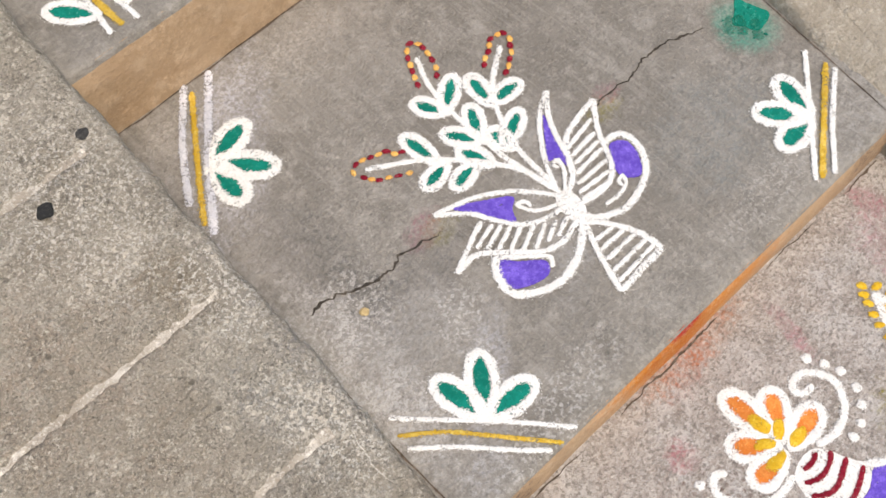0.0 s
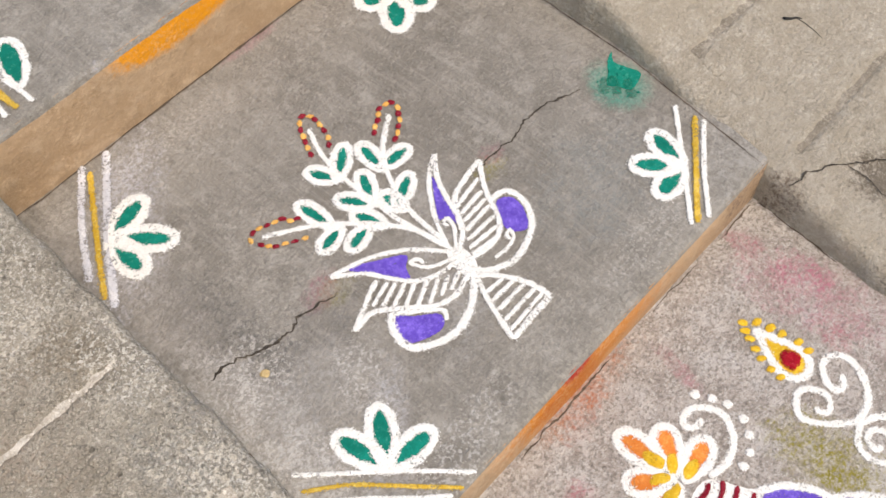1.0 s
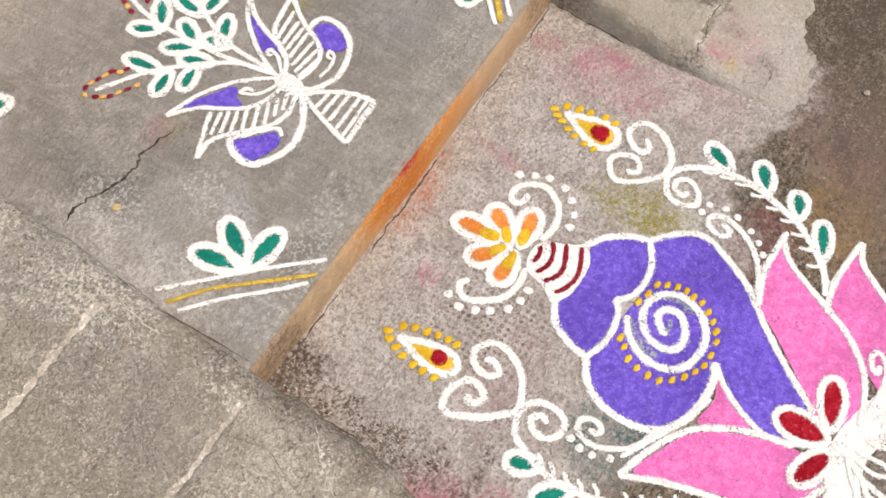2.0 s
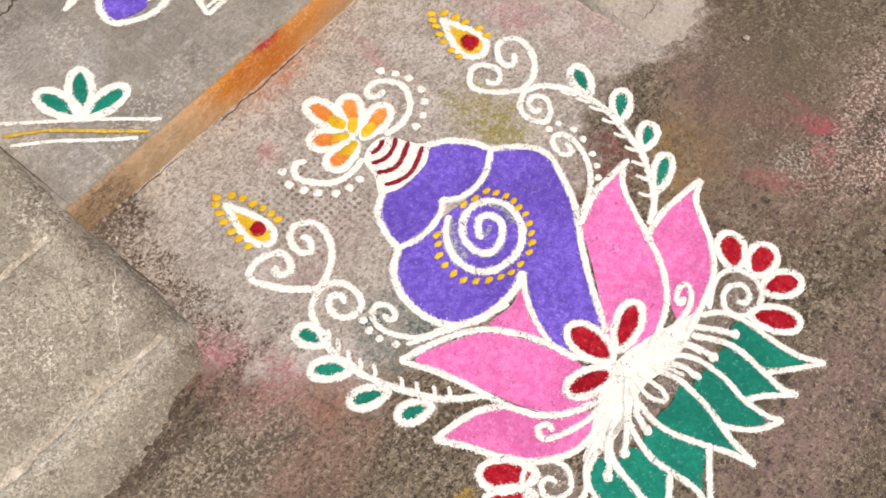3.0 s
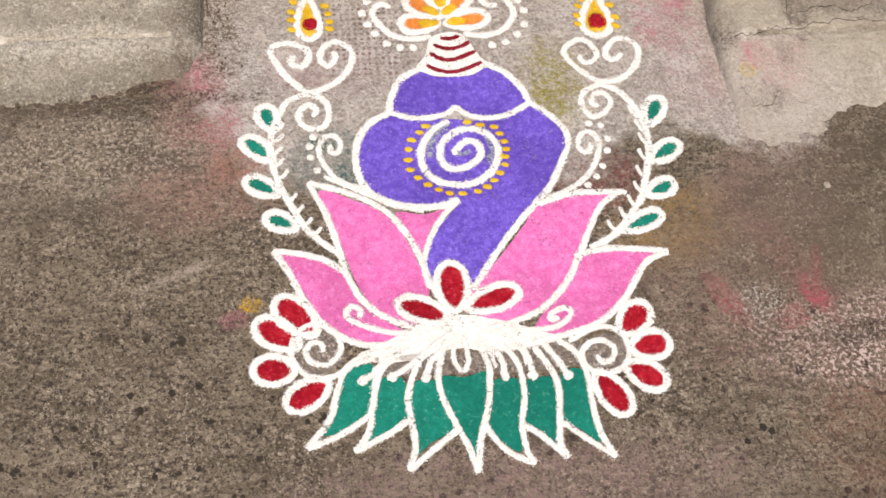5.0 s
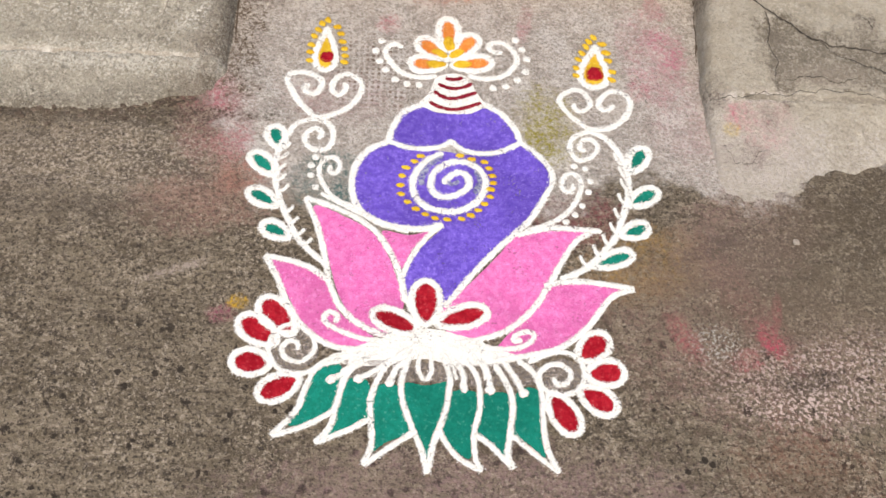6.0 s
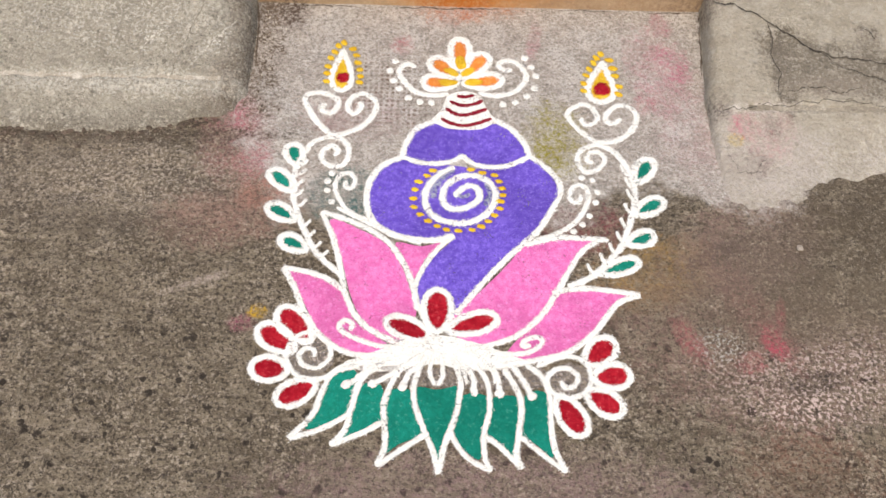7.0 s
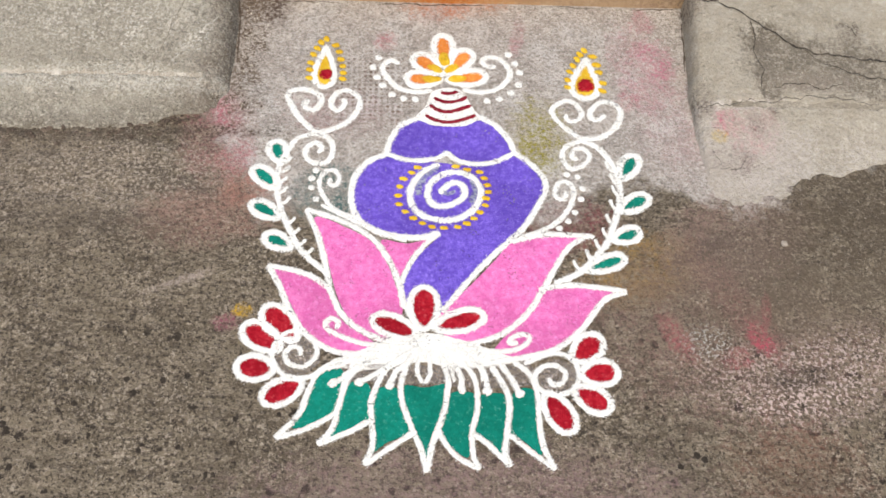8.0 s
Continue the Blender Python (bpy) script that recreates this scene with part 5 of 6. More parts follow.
line(conch, 'spiral', white, ((0.526, -0.829), (0.574, -0.809), (0.607, -0.818), (0.617, -0.846), (0.606, -0.874), (0.575, -0.885), (0.55, -0.874), (0.543, -0.851), (0.559, -0.833), (0.581, -0.832), (0.595, -0.847), (0.586, -0.864), (0.571, -0.865), (0.566, -0.854)), 0.0084)
petal(conch, 'blossom_petal', red, (0.149, -0.787), (0.09, -0.721), 0.0558, 0.0116, 0.57)
petal(conch, 'blossom_petal', red, (0.123, -0.805), (0.057, -0.758), 0.0531, 0.0110, 0.57)
petal(conch, 'blossom_petal', red, (0.116, -0.842), (0.049, -0.836), 0.0531, 0.0110, 0.57)
petal(conch, 'blossom_petal', red, (0.163, -0.863), (0.097, -0.9), 0.0505, 0.0105, 0.57)
petal(conch, 'blossom_petal', red, (0.611, -0.822), (0.662, -0.773), 0.0531, 0.0110, 0.57)
petal(conch, 'blossom_petal', red, (0.62, -0.848), (0.688, -0.84), 0.0530, 0.0110, 0.57)
petal(conch, 'blossom_petal', red, (0.608, -0.872), (0.667, -0.913), 0.0505, 0.0105, 0.57)
petal(conch, 'blossom_petal', red, (0.56, -0.881), (0.6, -0.954), 0.0505, 0.0105, 0.57)
fill(conch, 'skirt_leaf', green, ((0.22, -0.836), (0.194, -0.846), (0.176, -0.879), (0.165, -0.917), (0.151, -0.943), (0.187, -0.936), (0.22, -0.909), (0.234, -0.862)))
fill(conch, 'skirt_leaf', green, ((0.231, -0.867), (0.268, -0.865), (0.275, -0.894), (0.273, -0.93), (0.246, -0.944), (0.213, -0.958), (0.22, -0.928), (0.227, -0.895)))
fill(conch, 'skirt_leaf', green, ((0.279, -0.876), (0.318, -0.875), (0.328, -0.92), (0.337, -0.949), (0.301, -0.968), (0.277, -0.984), (0.281, -0.946), (0.275, -0.902)))
fill(conch, 'skirt_leaf', green, ((0.326, -0.87), (0.362, -0.872), (0.399, -0.866), (0.395, -0.895), (0.384, -0.938), (0.365, -0.992), (0.348, -0.954), (0.332, -0.912)))
fill(conch, 'skirt_leaf', green, ((0.398, -0.888), (0.427, -0.879), (0.449, -0.89), (0.443, -0.927), (0.436, -0.966), (0.429, -0.992), (0.405, -0.976), (0.388, -0.945)))
fill(conch, 'skirt_leaf', green, ((0.449, -0.889), (0.494, -0.885), (0.497, -0.925), (0.489, -0.96), (0.486, -0.986), (0.463, -0.97), (0.442, -0.944)))
fill(conch, 'skirt_leaf', green, ((0.503, -0.887), (0.525, -0.872), (0.543, -0.882), (0.545, -0.924), (0.547, -0.986), (0.522, -0.967), (0.496, -0.943)))
line(conch, 'outline', white, ((0.232, -0.832), (0.192, -0.843), (0.174, -0.879), (0.161, -0.92), (0.125, -0.962)), 0.0093)
line(conch, 'outline', white, ((0.125, -0.962), (0.174, -0.945), (0.219, -0.917), (0.228, -0.883), (0.246, -0.837)), 0.0084)
line(conch, 'outline', white, ((0.192, -0.972), (0.214, -0.945), (0.224, -0.9), (0.236, -0.857), (0.273, -0.825)), 0.0089)
line(conch, 'outline', white, ((0.192, -0.972), (0.246, -0.948), (0.274, -0.931)), 0.0089)
line(conch, 'outline', white, ((0.266, -1.006), (0.279, -0.97), (0.276, -0.924), (0.277, -0.89), (0.298, -0.842), (0.331, -0.82)), 0.0088)
line(conch, 'outline', white, ((0.266, -1.006), (0.302, -0.98), (0.335, -0.957), (0.348, -0.949)), 0.0089)
line(conch, 'outline', white, ((0.364, -1.018), (0.356, -0.982), (0.341, -0.945), (0.326, -0.902), (0.323, -0.87), (0.33, -0.839), (0.344, -0.811)), 0.0088)
line(conch, 'outline', white, ((0.364, -1.018), (0.374, -0.968), (0.387, -0.933), (0.396, -0.898), (0.4, -0.86), (0.391, -0.822)), 0.0089)
line(conch, 'outline', white, ((0.448, -1.012), (0.438, -0.991), (0.437, -0.951), (0.447, -0.907), (0.444, -0.858), (0.425, -0.826)), 0.0084)
line(conch, 'outline', white, ((0.448, -1.012), (0.411, -0.991), (0.387, -0.958), (0.382, -0.943)), 0.0088)
line(conch, 'outline', white, ((0.496, -1.008), (0.488, -0.985), (0.493, -0.95), (0.499, -0.905), (0.494, -0.875), (0.472, -0.833)), 0.0093)
line(conch, 'outline', white, ((0.496, -1.008), (0.463, -0.972), (0.439, -0.953)), 0.0084)
line(conch, 'outline', white, ((0.566, -1.013), (0.549, -0.972), (0.546, -0.924), (0.546, -0.886), (0.535, -0.848), (0.507, -0.823)), 0.0089)
line(conch, 'outline', white, ((0.566, -1.013), (0.526, -0.98), (0.496, -0.953)), 0.0084)
line(conch, 'drop', white, ((0.254, -0.833), (0.23, -0.856), (0.212, -0.866)), 0.0089)
dab(conch, 'drop_end', white, (0.212, -0.866), 0.0076, 1.0, 0)
line(conch, 'drop', white, ((0.31, -0.829), (0.282, -0.849), (0.255, -0.864)), 0.0093)
dab(conch, 'drop_end', white, (0.255, -0.864), 0.0076, 1.0, 0)
line(conch, 'drop', white, ((0.338, -0.826), (0.315, -0.845), (0.305, -0.869)), 0.0093)
dab(conch, 'drop_end', white, (0.305, -0.869), 0.0076, 1.0, 0)
line(conch, 'drop', white, ((0.41, -0.829), (0.421, -0.852), (0.422, -0.876)), 0.0089)
dab(conch, 'drop_end', white, (0.422, -0.876), 0.0076, 1.0, 0)
line(conch, 'drop', white, ((0.454, -0.828), (0.462, -0.856), (0.464, -0.878)), 0.0088)
dab(conch, 'drop_end', white, (0.464, -0.878), 0.0080, 1.0, 0)
line(conch, 'drop', white, ((0.486, -0.827), (0.506, -0.859), (0.517, -0.883)), 0.0093)
dab(conch, 'drop_end', white, (0.517, -0.883), 0.0076, 1.0, 0)
line(conch, 'loop', white, ((0.356, -0.812), (0.349, -0.842), (0.36, -0.863), (0.371, -0.846), (0.368, -0.809)), 0.0074)
line(conch, 'hair_line', white, ((0.286, -0.822), (0.254, -0.835), (0.227, -0.852)), 0.0056)
line(conch, 'hair_line', white, ((0.356, -0.796), (0.328, -0.813), (0.296, -0.84)), 0.0056)
line(conch, 'hair_line', white, ((0.39, -0.816), (0.404, -0.837), (0.411, -0.862)), 0.0056)
line(conch, 'hair_line', white, ((0.437, -0.815), (0.454, -0.841), (0.457, -0.861)), 0.0056)
line(conch, 'hair_line', white, ((0.239, -0.821), (0.203, -0.832), (0.185, -0.849)), 0.0053)
line(bouquet, 'stem', white, ((0.437, 0.272), (0.426, 0.334), (0.4, 0.384), (0.359, 0.433), (0.321, 0.469), (0.251, 0.515)), 0.0085)
line(bouquet, 'stem', white, ((0.436, 0.282), (0.422, 0.366), (0.419, 0.424), (0.419, 0.476), (0.422, 0.525), (0.432, 0.569), (0.452, 0.615)), 0.0083)
line(bouquet, 'stem', white, ((0.439, 0.297), (0.446, 0.375), (0.46, 0.42), (0.482, 0.463), (0.512, 0.498), (0.566, 0.535)), 0.0086)
petal(bouquet, 'leaf', green, (0.341, 0.447), (0.333, 0.524), 0.0373, 0.0119, 0.58)
petal(bouquet, 'leaf', green, (0.351, 0.435), (0.289, 0.424), 0.0359, 0.0115, 0.58)
petal(bouquet, 'leaf', green, (0.382, 0.403), (0.321, 0.393), 0.0359, 0.0115, 0.58)
petal(bouquet, 'leaf', green, (0.4, 0.382), (0.377, 0.445), 0.0373, 0.0119, 0.58)
petal(bouquet, 'leaf', green, (0.412, 0.502), (0.385, 0.559), 0.0386, 0.0124, 0.58)
petal(bouquet, 'leaf', green, (0.409, 0.502), (0.474, 0.551), 0.0387, 0.0124, 0.58)
petal(bouquet, 'leaf', green, (0.417, 0.429), (0.451, 0.492), 0.0373, 0.0119, 0.58)
petal(bouquet, 'leaf', green, (0.419, 0.424), (0.377, 0.483), 0.0373, 0.0119, 0.58)
petal(bouquet, 'leaf', green, (0.476, 0.462), (0.486, 0.534), 0.0387, 0.0124, 0.58)
petal(bouquet, 'leaf', green, (0.474, 0.465), (0.543, 0.464), 0.0373, 0.0119, 0.58)
petal(bouquet, 'leaf', green, (0.441, 0.382), (0.438, 0.437), 0.0400, 0.0128, 0.58)
petal(bouquet, 'leaf', green, (0.433, 0.392), (0.504, 0.427), 0.0373, 0.0119, 0.58)
dab(bouquet, 'bud_dot', maroon, (0.314, 0.498), 0.0042, 1.5, 151)
dab(bouquet, 'bud_dot', amber, (0.303, 0.504), 0.0044, 1.5, 133)
dab(bouquet, 'bud_dot', maroon, (0.297, 0.516), 0.0046, 1.5, 138)
dab(bouquet, 'bud_dot', amber, (0.285, 0.52), 0.0042, 1.5, 160)
dab(bouquet, 'bud_dot', maroon, (0.272, 0.525), 0.0042, 1.5, 158)
dab(bouquet, 'bud_dot', amber, (0.26, 0.53), 0.0044, 1.5, 167)
dab(bouquet, 'bud_dot', maroon, (0.247, 0.531), 0.0042, 1.5, -164)
dab(bouquet, 'bud_dot', amber, (0.235, 0.523), 0.0042, 1.5, -103)
dab(bouquet, 'bud_dot', maroon, (0.241, 0.505), 0.0042, 1.5, -68)
dab(bouquet, 'bud_dot', amber, (0.247, 0.494), 0.0044, 1.5, -55)
dab(bouquet, 'bud_dot', maroon, (0.255, 0.485), 0.0042, 1.5, -37)
dab(bouquet, 'bud_dot', amber, (0.268, 0.478), 0.0042, 1.5, -30)
dab(bouquet, 'bud_dot', maroon, (0.281, 0.47), 0.0042, 1.5, -30)
dab(bouquet, 'bud_dot', amber, (0.296, 0.462), 0.0042, 1.5, -28)
dab(bouquet, 'bud_dot', maroon, (0.417, 0.573), 0.0048, 1.4, 67)
dab(bouquet, 'bud_dot', amber, (0.423, 0.587), 0.0048, 1.4, 65)
dab(bouquet, 'bud_dot', maroon, (0.429, 0.599), 0.0049, 1.4, 62)
dab(bouquet, 'bud_dot', amber, (0.435, 0.61), 0.0049, 1.4, 63)
dab(bouquet, 'bud_dot', maroon, (0.441, 0.623), 0.0048, 1.4, 59)
dab(bouquet, 'bud_dot', amber, (0.45, 0.635), 0.0048, 1.4, 42)
dab(bouquet, 'bud_dot', maroon, (0.463, 0.643), 0.0051, 1.4, -8)
dab(bouquet, 'bud_dot', amber, (0.472, 0.632), 0.0049, 1.4, -65)
dab(bouquet, 'bud_dot', maroon, (0.473, 0.622), 0.0049, 1.4, -92)
dab(bouquet, 'bud_dot', amber, (0.471, 0.608), 0.0049, 1.4, -102)
dab(bouquet, 'bud_dot', maroon, (0.467, 0.593), 0.0051, 1.4, -108)
dab(bouquet, 'bud_dot', amber, (0.461, 0.577), 0.0048, 1.4, -120)
dab(bouquet, 'bud_dot', maroon, (0.451, 0.565), 0.0048, 1.4, -130)
dab(bouquet, 'bud_dot', maroon, (0.52, 0.526), 0.0049, 1.4, 39)
dab(bouquet, 'bud_dot', amber, (0.53, 0.534), 0.0048, 1.4, 32)
dab(bouquet, 'bud_dot', maroon, (0.542, 0.54), 0.0051, 1.4, 31)
dab(bouquet, 'bud_dot', amber, (0.553, 0.548), 0.0049, 1.4, 37)
dab(bouquet, 'bud_dot', maroon, (0.563, 0.556), 0.0048, 1.4, 13)
dab(bouquet, 'bud_dot', amber, (0.578, 0.554), 0.0048, 1.4, -15)
dab(bouquet, 'bud_dot', maroon, (0.586, 0.55), 0.0051, 1.4, -68)
dab(bouquet, 'bud_dot', amber, (0.586, 0.534), 0.0049, 1.4, -109)
dab(bouquet, 'bud_dot', maroon, (0.577, 0.524), 0.0051, 1.4, -129)
dab(bouquet, 'bud_dot', amber, (0.569, 0.513), 0.0049, 1.4, -136)
dab(bouquet, 'bud_dot', maroon, (0.557, 0.505), 0.0049, 1.4, -144)
dab(bouquet, 'bud_dot', amber, (0.547, 0.497), 0.0048, 1.4, -149)
dab(bouquet, 'bud_dot', maroon, (0.534, 0.491), 0.0049, 1.4, -155)
fill(bouquet, 'violet_patch', violet, ((0.518, 0.392), (0.511, 0.369), (0.498, 0.338), (0.488, 0.308), (0.479, 0.299), (0.478, 0.32), (0.465, 0.329), (0.487, 0.357)))
fill(bouquet, 'violet_patch', violet, ((0.554, 0.282), (0.574, 0.27), (0.573, 0.243), (0.556, 0.217), (0.543, 0.212), (0.526, 0.227), (0.526, 0.244), (0.537, 0.264)))
fill(bouquet, 'violet_patch', violet, ((0.301, 0.373), (0.34, 0.35), (0.38, 0.322), (0.364, 0.306), (0.352, 0.287), (0.33, 0.316), (0.313, 0.348)))
fill(bouquet, 'violet_patch', violet, ((0.288, 0.258), (0.311, 0.237), (0.339, 0.21), (0.322, 0.192), (0.28, 0.206), (0.269, 0.227)))
line(bouquet, 'petal_line', white, ((0.435, 0.28), (0.458, 0.327), (0.489, 0.369), (0.519, 0.399), (0.555, 0.42)), 0.0080)
line(bouquet, 'petal_line', white, ((0.555, 0.42), (0.524, 0.386), (0.504, 0.347), (0.49, 0.31), (0.473, 0.284), (0.439, 0.263)), 0.0080)
line(bouquet, 'petal_line', white, ((0.472, 0.283), (0.508, 0.333), (0.542, 0.347), (0.596, 0.357)), 0.0089)
line(bouquet, 'petal_line', white, ((0.596, 0.357), (0.566, 0.322), (0.547, 0.29), (0.529, 0.257), (0.504, 0.237), (0.467, 0.235), (0.436, 0.244)), 0.0080)
line(bouquet, 'petal_line', white, ((0.547, 0.289), (0.568, 0.288), (0.582, 0.277), (0.582, 0.248), (0.56, 0.213), (0.523, 0.194), (0.485, 0.189), (0.447, 0.206), (0.43, 0.23)), 0.0103)
line(bouquet, 'petal_line', white, ((0.439, 0.262), (0.406, 0.307), (0.375, 0.337), (0.329, 0.364), (0.272, 0.381)), 0.0077)
line(bouquet, 'petal_line', white, ((0.272, 0.381), (0.312, 0.346), (0.334, 0.308), (0.354, 0.28), (0.385, 0.261), (0.428, 0.254)), 0.0077)
line(bouquet, 'petal_line', white, ((0.316, 0.324), (0.286, 0.312), (0.23, 0.287)), 0.0074)
line(bouquet, 'petal_line', white, ((0.23, 0.287), (0.27, 0.289), (0.309, 0.259), (0.346, 0.225), (0.383, 0.215), (0.423, 0.227)), 0.0087)
line(bouquet, 'petal_line', white, ((0.29, 0.267), (0.27, 0.243), (0.266, 0.21), (0.285, 0.189), (0.322, 0.173), (0.363, 0.177), (0.406, 0.201), (0.434, 0.227)), 0.0120)
line(bouquet, 'petal_line', white, ((0.289, 0.266), (0.322, 0.236), (0.347, 0.212), (0.337, 0.196)), 0.0071)
line(bouquet, 'petal_line', white, ((0.425, 0.215), (0.4, 0.157), (0.381, 0.1)), 0.0087)
line(bouquet, 'petal_line', white, ((0.381, 0.1), (0.428, 0.104), (0.476, 0.106)), 0.0095)
line(bouquet, 'petal_line', white, ((0.476, 0.106), (0.47, 0.147), (0.451, 0.186), (0.424, 0.219)), 0.0091)
line(bouquet, 'hatch', white, ((0.5, 0.322), (0.567, 0.334)), 0.0068)
line(bouquet, 'hatch', white, ((0.495, 0.308), (0.552, 0.313)), 0.0074)
line(bouquet, 'hatch', white, ((0.488, 0.295), (0.544, 0.298)), 0.0071)
line(bouquet, 'hatch', white, ((0.477, 0.281), (0.539, 0.285)), 0.0071)
line(bouquet, 'hatch', white, ((0.465, 0.267), (0.529, 0.266)), 0.0066)
line(bouquet, 'hatch', white, ((0.456, 0.255), (0.518, 0.25)), 0.0068)
line(bouquet, 'hatch', white, ((0.451, 0.244), (0.501, 0.237)), 0.0068)
line(bouquet, 'hatch', white, ((0.325, 0.309), (0.279, 0.296)), 0.0063)
line(bouquet, 'hatch', white, ((0.333, 0.299), (0.289, 0.284)), 0.0068)
line(bouquet, 'hatch', white, ((0.343, 0.288), (0.301, 0.272)), 0.0068)
line(bouquet, 'hatch', white, ((0.354, 0.277), (0.314, 0.259)), 0.0068)
line(bouquet, 'hatch', white, ((0.369, 0.265), (0.327, 0.246)), 0.0068)
line(bouquet, 'hatch', white, ((0.383, 0.255), (0.342, 0.234)), 0.0066)
line(bouquet, 'hatch', white, ((0.398, 0.247), (0.363, 0.23)), 0.0066)
line(bouquet, 'hatch', white, ((0.414, 0.239), (0.38, 0.226)), 0.0068)
line(bouquet, 'hatch', white, ((0.413, 0.183), (0.451, 0.18)), 0.0068)
line(bouquet, 'hatch', white, ((0.407, 0.166), (0.461, 0.166)), 0.0066)
line(bouquet, 'hatch', white, ((0.403, 0.149), (0.468, 0.15)), 0.0063)
line(bouquet, 'hatch', white, ((0.396, 0.13), (0.471, 0.132)), 0.0066)
line(bouquet, 'hatch', white, ((0.39, 0.113), (0.472, 0.118)), 0.0061)
line(bouquet, 'curl', white, ((0.443, 0.272), (0.469, 0.299), (0.475, 0.319), (0.464, 0.317), (0.466, 0.307)), 0.0062)
line(bouquet, 'curl', white, ((0.47, 0.213), (0.497, 0.211), (0.519, 0.217), (0.525, 0.23), (0.514, 0.227), (0.512, 0.217)), 0.0058)
line(bouquet, 'curl', white, ((0.422, 0.263), (0.396, 0.274), (0.381, 0.288), (0.375, 0.307), (0.387, 0.302), (0.387, 0.289)), 0.0068)
fill(bouquet, 'bouquet_heart', white, ((0.431, 0.278), (0.449, 0.266), (0.447, 0.234), (0.426, 0.214), (0.416, 0.228), (0.416, 0.258)))
line(border_front_left, 'white_band', white, ((0.01, 0.193), (0.071, 0.131), (0.126, 0.075), (0.188, 0.004)), 0.0065)
line(border_front_left, 'yellow_band', mustard, ((0.002, 0.166), (0.054, 0.124), (0.095, 0.077), (0.159, 0.002)), 0.0062)
line(border_front_left, 'white_band', white, ((0, 0.143), (0.051, 0.098), (0.098, 0.047), (0.14, 0.005)), 0.0065)
petal(border_front_left, 'petal', green, (0.108, 0.099), (0.17, 0.182), 0.0476, 0.0133, 0.6)
petal(border_front_left, 'petal', green, (0.108, 0.099), (0.092, 0.196), 0.0476, 0.0133, 0.6)
petal(border_front_left, 'petal', green, (0.108, 0.099), (0.199, 0.092), 0.0476, 0.0133, 0.6)
line(border_back_left, 'white_band', smudged, ((0.147, 0.841), (0.075, 0.749), (0.016, 0.654)), 0.0116)
line(border_back_left, 'yellow_band', mustard, ((0.148, 0.821), (0.073, 0.708), (0.012, 0.611)), 0.0092)
line(border_back_left, 'white_band', smudged, ((0.193, 0.835), (0.092, 0.704), (0.013, 0.589)), 0.0133)
petal(border_back_left, 'petal', green, (0.088, 0.693), (0.18, 0.717), 0.0529, 0.0154, 0.58)
petal(border_back_left, 'petal', green, (0.088, 0.693), (0.163, 0.609), 0.0526, 0.0153, 0.58)
petal(border_back_left, 'petal', green, (0.088, 0.693), (0.083, 0.596), 0.0529, 0.0154, 0.58)
line(border_front_right, 'white_band', white, ((0.906, 0.183), (0.817, 0.103), (0.725, 0.02)), 0.0077)
line(border_front_right, 'yellow_band', mustard, ((0.909, 0.144), (0.832, 0.088), (0.735, 0.015)), 0.0092)
line(border_front_right, 'white_band', white, ((0.912, 0.128), (0.825, 0.066), (0.755, 0.007)), 0.0080)
petal(border_front_right, 'petal', green, (0.81, 0.098), (0.834, 0.185), 0.0487, 0.0134, 0.58)
petal(border_front_right, 'petal', green, (0.81, 0.098), (0.752, 0.168), 0.0487, 0.0134, 0.58)
petal(border_front_right, 'petal', green, (0.81, 0.098), (0.728, 0.09), 0.0492, 0.0135, 0.58)
petal(border_back_right, 'petal', green, (0.789, 0.735), (0.704, 0.749), 0.0632, 0.0173, 0.58)
petal(border_back_right, 'petal', green, (0.789, 0.735), (0.709, 0.648), 0.0632, 0.0173, 0.58)
petal(border_back_right, 'petal', green, (0.789, 0.735), (0.798, 0.643), 0.0633, 0.0174, 0.58)
petal(border_upper, 'petal', green, (0.091, 0.908), (0.034, 0.976), 0.0454, 0.0125, 0.58)
line(border_upper, 'white_band', white, ((0.094, 0.95), (0.09, 0.913), (0.084, 0.864)), 0.0081)
line(border_upper, 'yellow_band', mustard, ((0.105, 0.954), (0.104, 0.906), (0.106, 0.866)), 0.0110)
line(border_upper, 'white_band', white, ((0.134, 0.933), (0.13, 0.895), (0.131, 0.859)), 0.0084)
petal(border_upper, 'petal', green, (0.134, 0.897), (0.176, 1.002), 0.0536, 0.0129, 0.58)


# ---- loose bits ----
def pebble(name, label, category, x, y, z, r, material, flatness=0.6, seed=0):
    bm = bmesh.new()
    bmesh.ops.create_icosphere(bm, subdivisions=3, radius=r)
    for v in bm.verts:
        v.co *= 1 + 0.34 * noise.noise(v.co / r * 1.1 + Vector((seed, 0, 0))) + 0.12 * noise.noise(v.co / r * 2.6 + Vector((seed, 3, 0)))
        v.co.z *= flatness
    low = min(v.co.z for v in bm.verts)
    ob = part(name, bm, material, None, label, True)
    ob.location = (x, y, z - low * 0.55)
    return tagged(ob, category=category)


pebble("pebble", "small pale stone chip lying on the dark ground", "pebble", 1.012, -0.584, 0.0, 0.006, pebble_mat, 0.6, 3)
dry_mat = concrete("dried_petal_skin", (0.42, 0.30, 0.13), (0.50, 0.37, 0.18), (0.58, 0.45, 0.25), None, 0.2)
pebble("dried_petal", "tiny curled yellowish petal on the grey step", "petal", 0.093, 0.337, TREAD, 0.007, dry_mat, 0.3, 7)
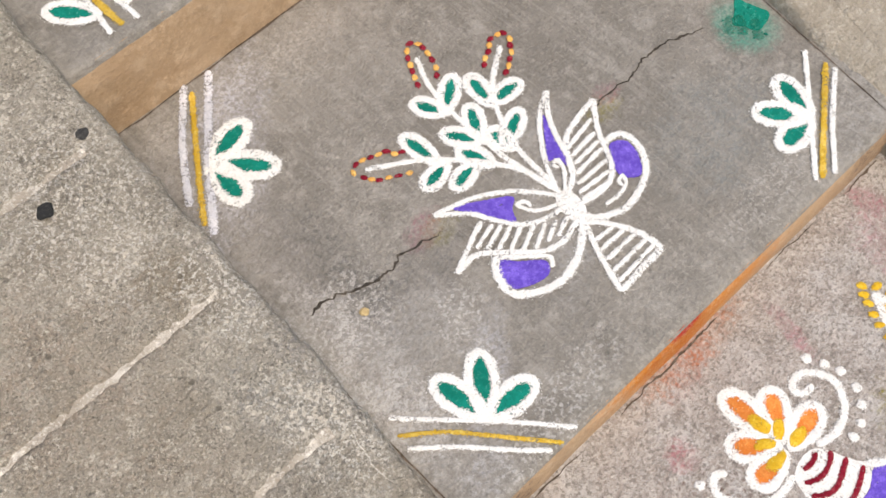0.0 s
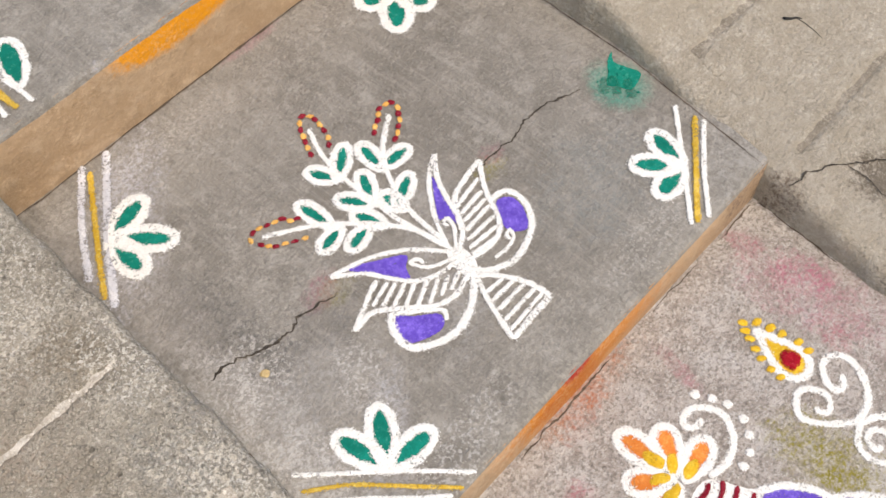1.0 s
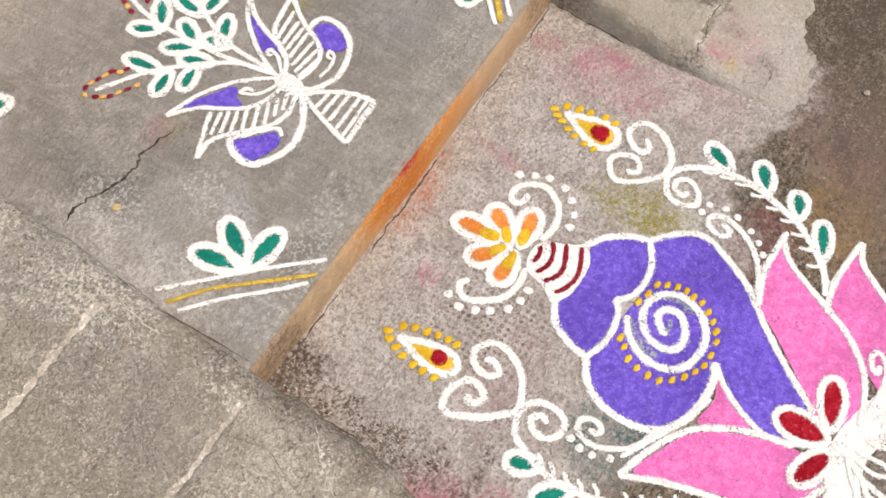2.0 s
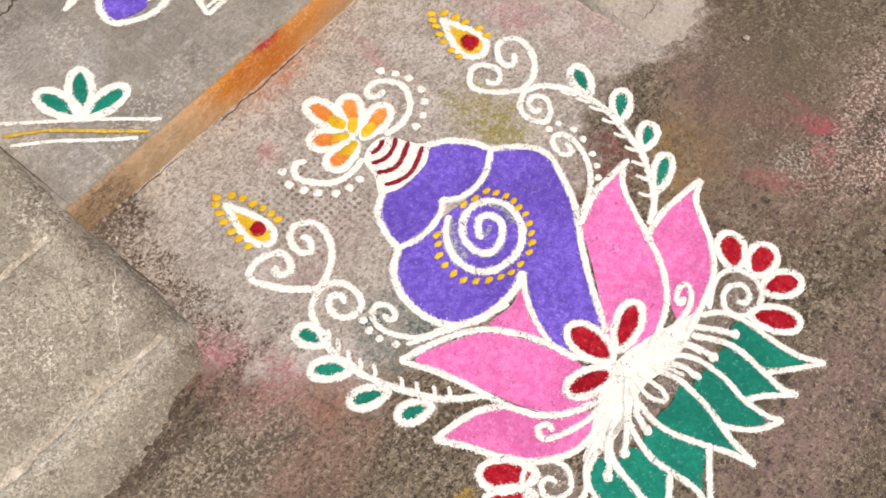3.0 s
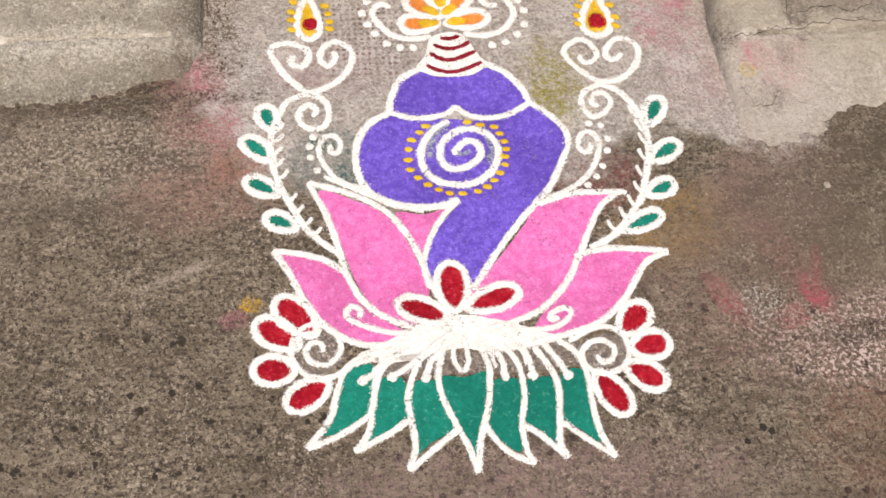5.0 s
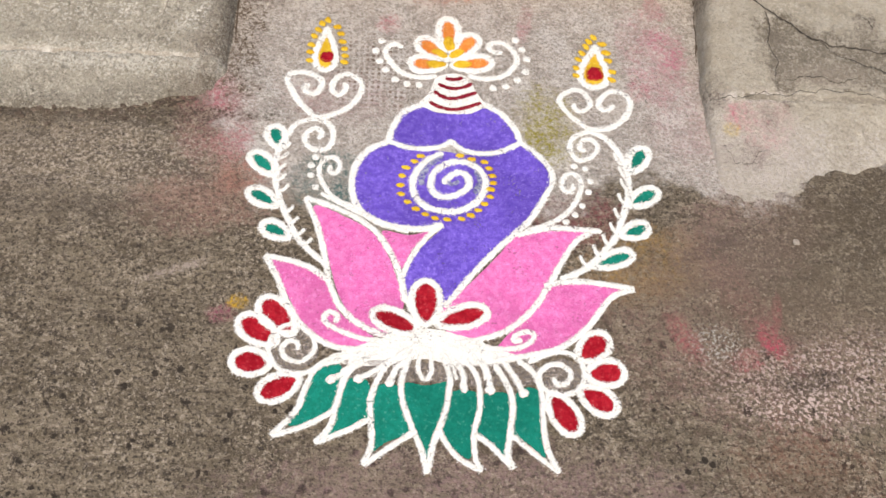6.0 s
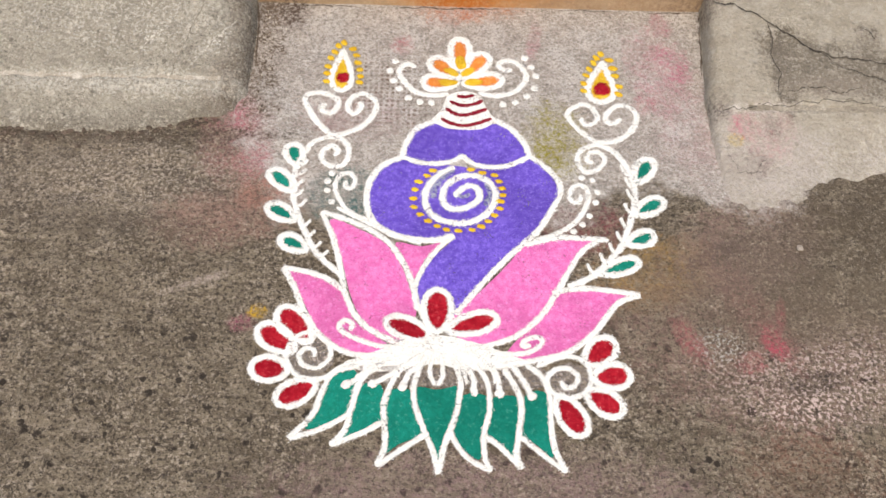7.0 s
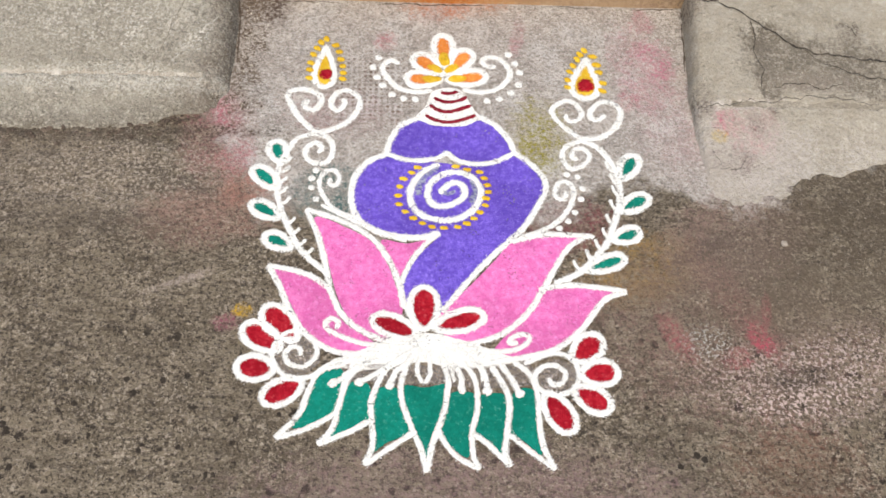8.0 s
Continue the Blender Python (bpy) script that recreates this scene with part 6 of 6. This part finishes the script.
for x, y, r, seed in ((-0.051, 0.734, 0.0095, 1), (-0.157, 0.678, 0.0125, 5)):
    pebble("tar_blot", "hardened black tar blot stuck on the concrete ramp", "tar blot", x, y, left_z(y) + 0.0006, r, tar_mat, 0.16, seed)
crumb_mat = concrete("brown_crumbs", (0.07, 0.05, 0.037), (0.11, 0.08, 0.06), (0.20, 0.15, 0.115), None, 0.5)
crumbs = tagged(new("mortar_crumbs"), "brown crumbs of mortar and dirt in the step corner", "rubble", kind="stuff")
bm = bmesh.new()
for i in range(34):
    a, d = random.uniform(-1.9, 0.2), abs(random.gauss(0, 0.026))
    x, y, r = 0.012 + d * math.cos(a) * 0.9, -0.012 + d * math.sin(a) * 1.5, random.uniform(0.0008, 0.0024)
    for v in bmesh.ops.create_icosphere(bm, subdivisions=1, radius=r, matrix=Matrix.Translation((max(x, 0.004), min(y, -0.008), 0.4 * r)))["verts"]:
        v.co += Vector((noise.noise(v.co * 400), noise.noise(v.co * 400 + Vector((9, 0, 0))), 0)) * r * 0.7
part("crumb", bm, crumb_mat, crumbs)
toe_crumbs = tagged(new("toe_rubble"), "brown crumbs of broken cement along the ramp toe", "rubble", kind="stuff")
bm = bmesh.new()
for i in range(150):
    x = random.uniform(-0.55, -0.07)
    y = -0.352 + 0.06 * min(1, max(0, (x + 0.24) / 0.22)) ** 1.5 - abs(random.gauss(0, 0.018)) + 0.006
    r = random.choice((0.0012, 0.0018, 0.0018, 0.003, 0.0042))
    made = bmesh.ops.create_icosphere(bm, subdivisions=2, radius=r)["verts"]
    for v in made:
        v.co *= 1 + 0.6 * noise.noise(v.co / r + Vector((i, 0, 0)))
        v.co = Vector((v.co.x * 1.5, v.co.y, 0.6 * v.co.z)) + Vector((x, y, rough_ground(x, y) + 0.3 * r))
part("crumb", bm, crumb_mat, toe_crumbs)
flank_crumbs = tagged(new("flank_rubble"), "pale and brown cement crumbs beside the ramp flank", "rubble", kind="stuff")
for name, mat, count in (("brown_crumb", crumb_mat, 90), ("pale_crumb", mortar_mat, 70)):
    bm = bmesh.new()
    for i in range(count):
        y = random.uniform(-0.30, -0.012)
        x, r = edge_left(y) + 0.014 + abs(random.gauss(0, 0.016)), random.choice((0.0007, 0.001, 0.001, 0.0014, 0.0022))
        for v in bmesh.ops.create_icosphere(bm, subdivisions=1, radius=r)["verts"]:
            v.co *= 1 + 0.6 * noise.noise(v.co / r + Vector((i, 5, 0)))
            v.co = Vector((v.co.x, v.co.y * 1.4, 0.6 * v.co.z)) + Vector((x, y, rough_ground(x, y) + 0.3 * r))
    part(name, bm, mat, flank_crumbs)
grit_mat = concrete("mixed_grit", (0.10, 0.08, 0.06), (0.22, 0.18, 0.14), (0.42, 0.36, 0.30), None, 0.5)
grit = tagged(new("loose_grit"), "fine loose grit scattered over the dark ground", "grit", kind="stuff")
bm = bmesh.new()
for i in range(420):
    x, y, r = random.uniform(-0.55, 1.45), random.uniform(-1.35, -0.45), random.uniform(0.0007, 0.0022)
    if -0.02 < x < 0.80 and y > -1.08:
        continue
    for v in bmesh.ops.create_icosphere(bm, subdivisions=1, radius=r, matrix=Matrix.Translation((x, y, rough_ground(x, y) + 0.3 * r)))["verts"]:
        v.co += Vector((noise.noise(v.co * 500), noise.noise(v.co * 500 + Vector((9, 0, 0))), 0)) * r * 0.8
part("grain", bm, grit_mat, grit)
twig = tagged(new("twig"), "short dark dry twig lying on the pale ramp", "twig")
for pts, r0 in ((((1.186, 0.150), (1.196, 0.141), (1.206, 0.136), (1.212, 0.128)), 0.0032), (((1.206, 0.134), (1.208, 0.118), (1.207, 0.100), (1.203, 0.078)), 0.0014)):
    bm = bmesh.new()
    rings = []
    for i, (x, y) in enumerate(pts):
        r = r0 * (1 - 0.55 * i / (len(pts) - 1))
        rings.append([bm.verts.new((x, y + r * math.cos(1.0472 * j), right_z(y) + 0.0015 + r * (1 + math.sin(1.0472 * j)))) for j in range(6)])
    for p, q in zip(rings, rings[1:]):
        for j in range(6):
            bm.faces.new((p[j], p[j - 1], q[j - 1], q[j]))
    part("stem", bm, tar_mat, twig, smooth=True)
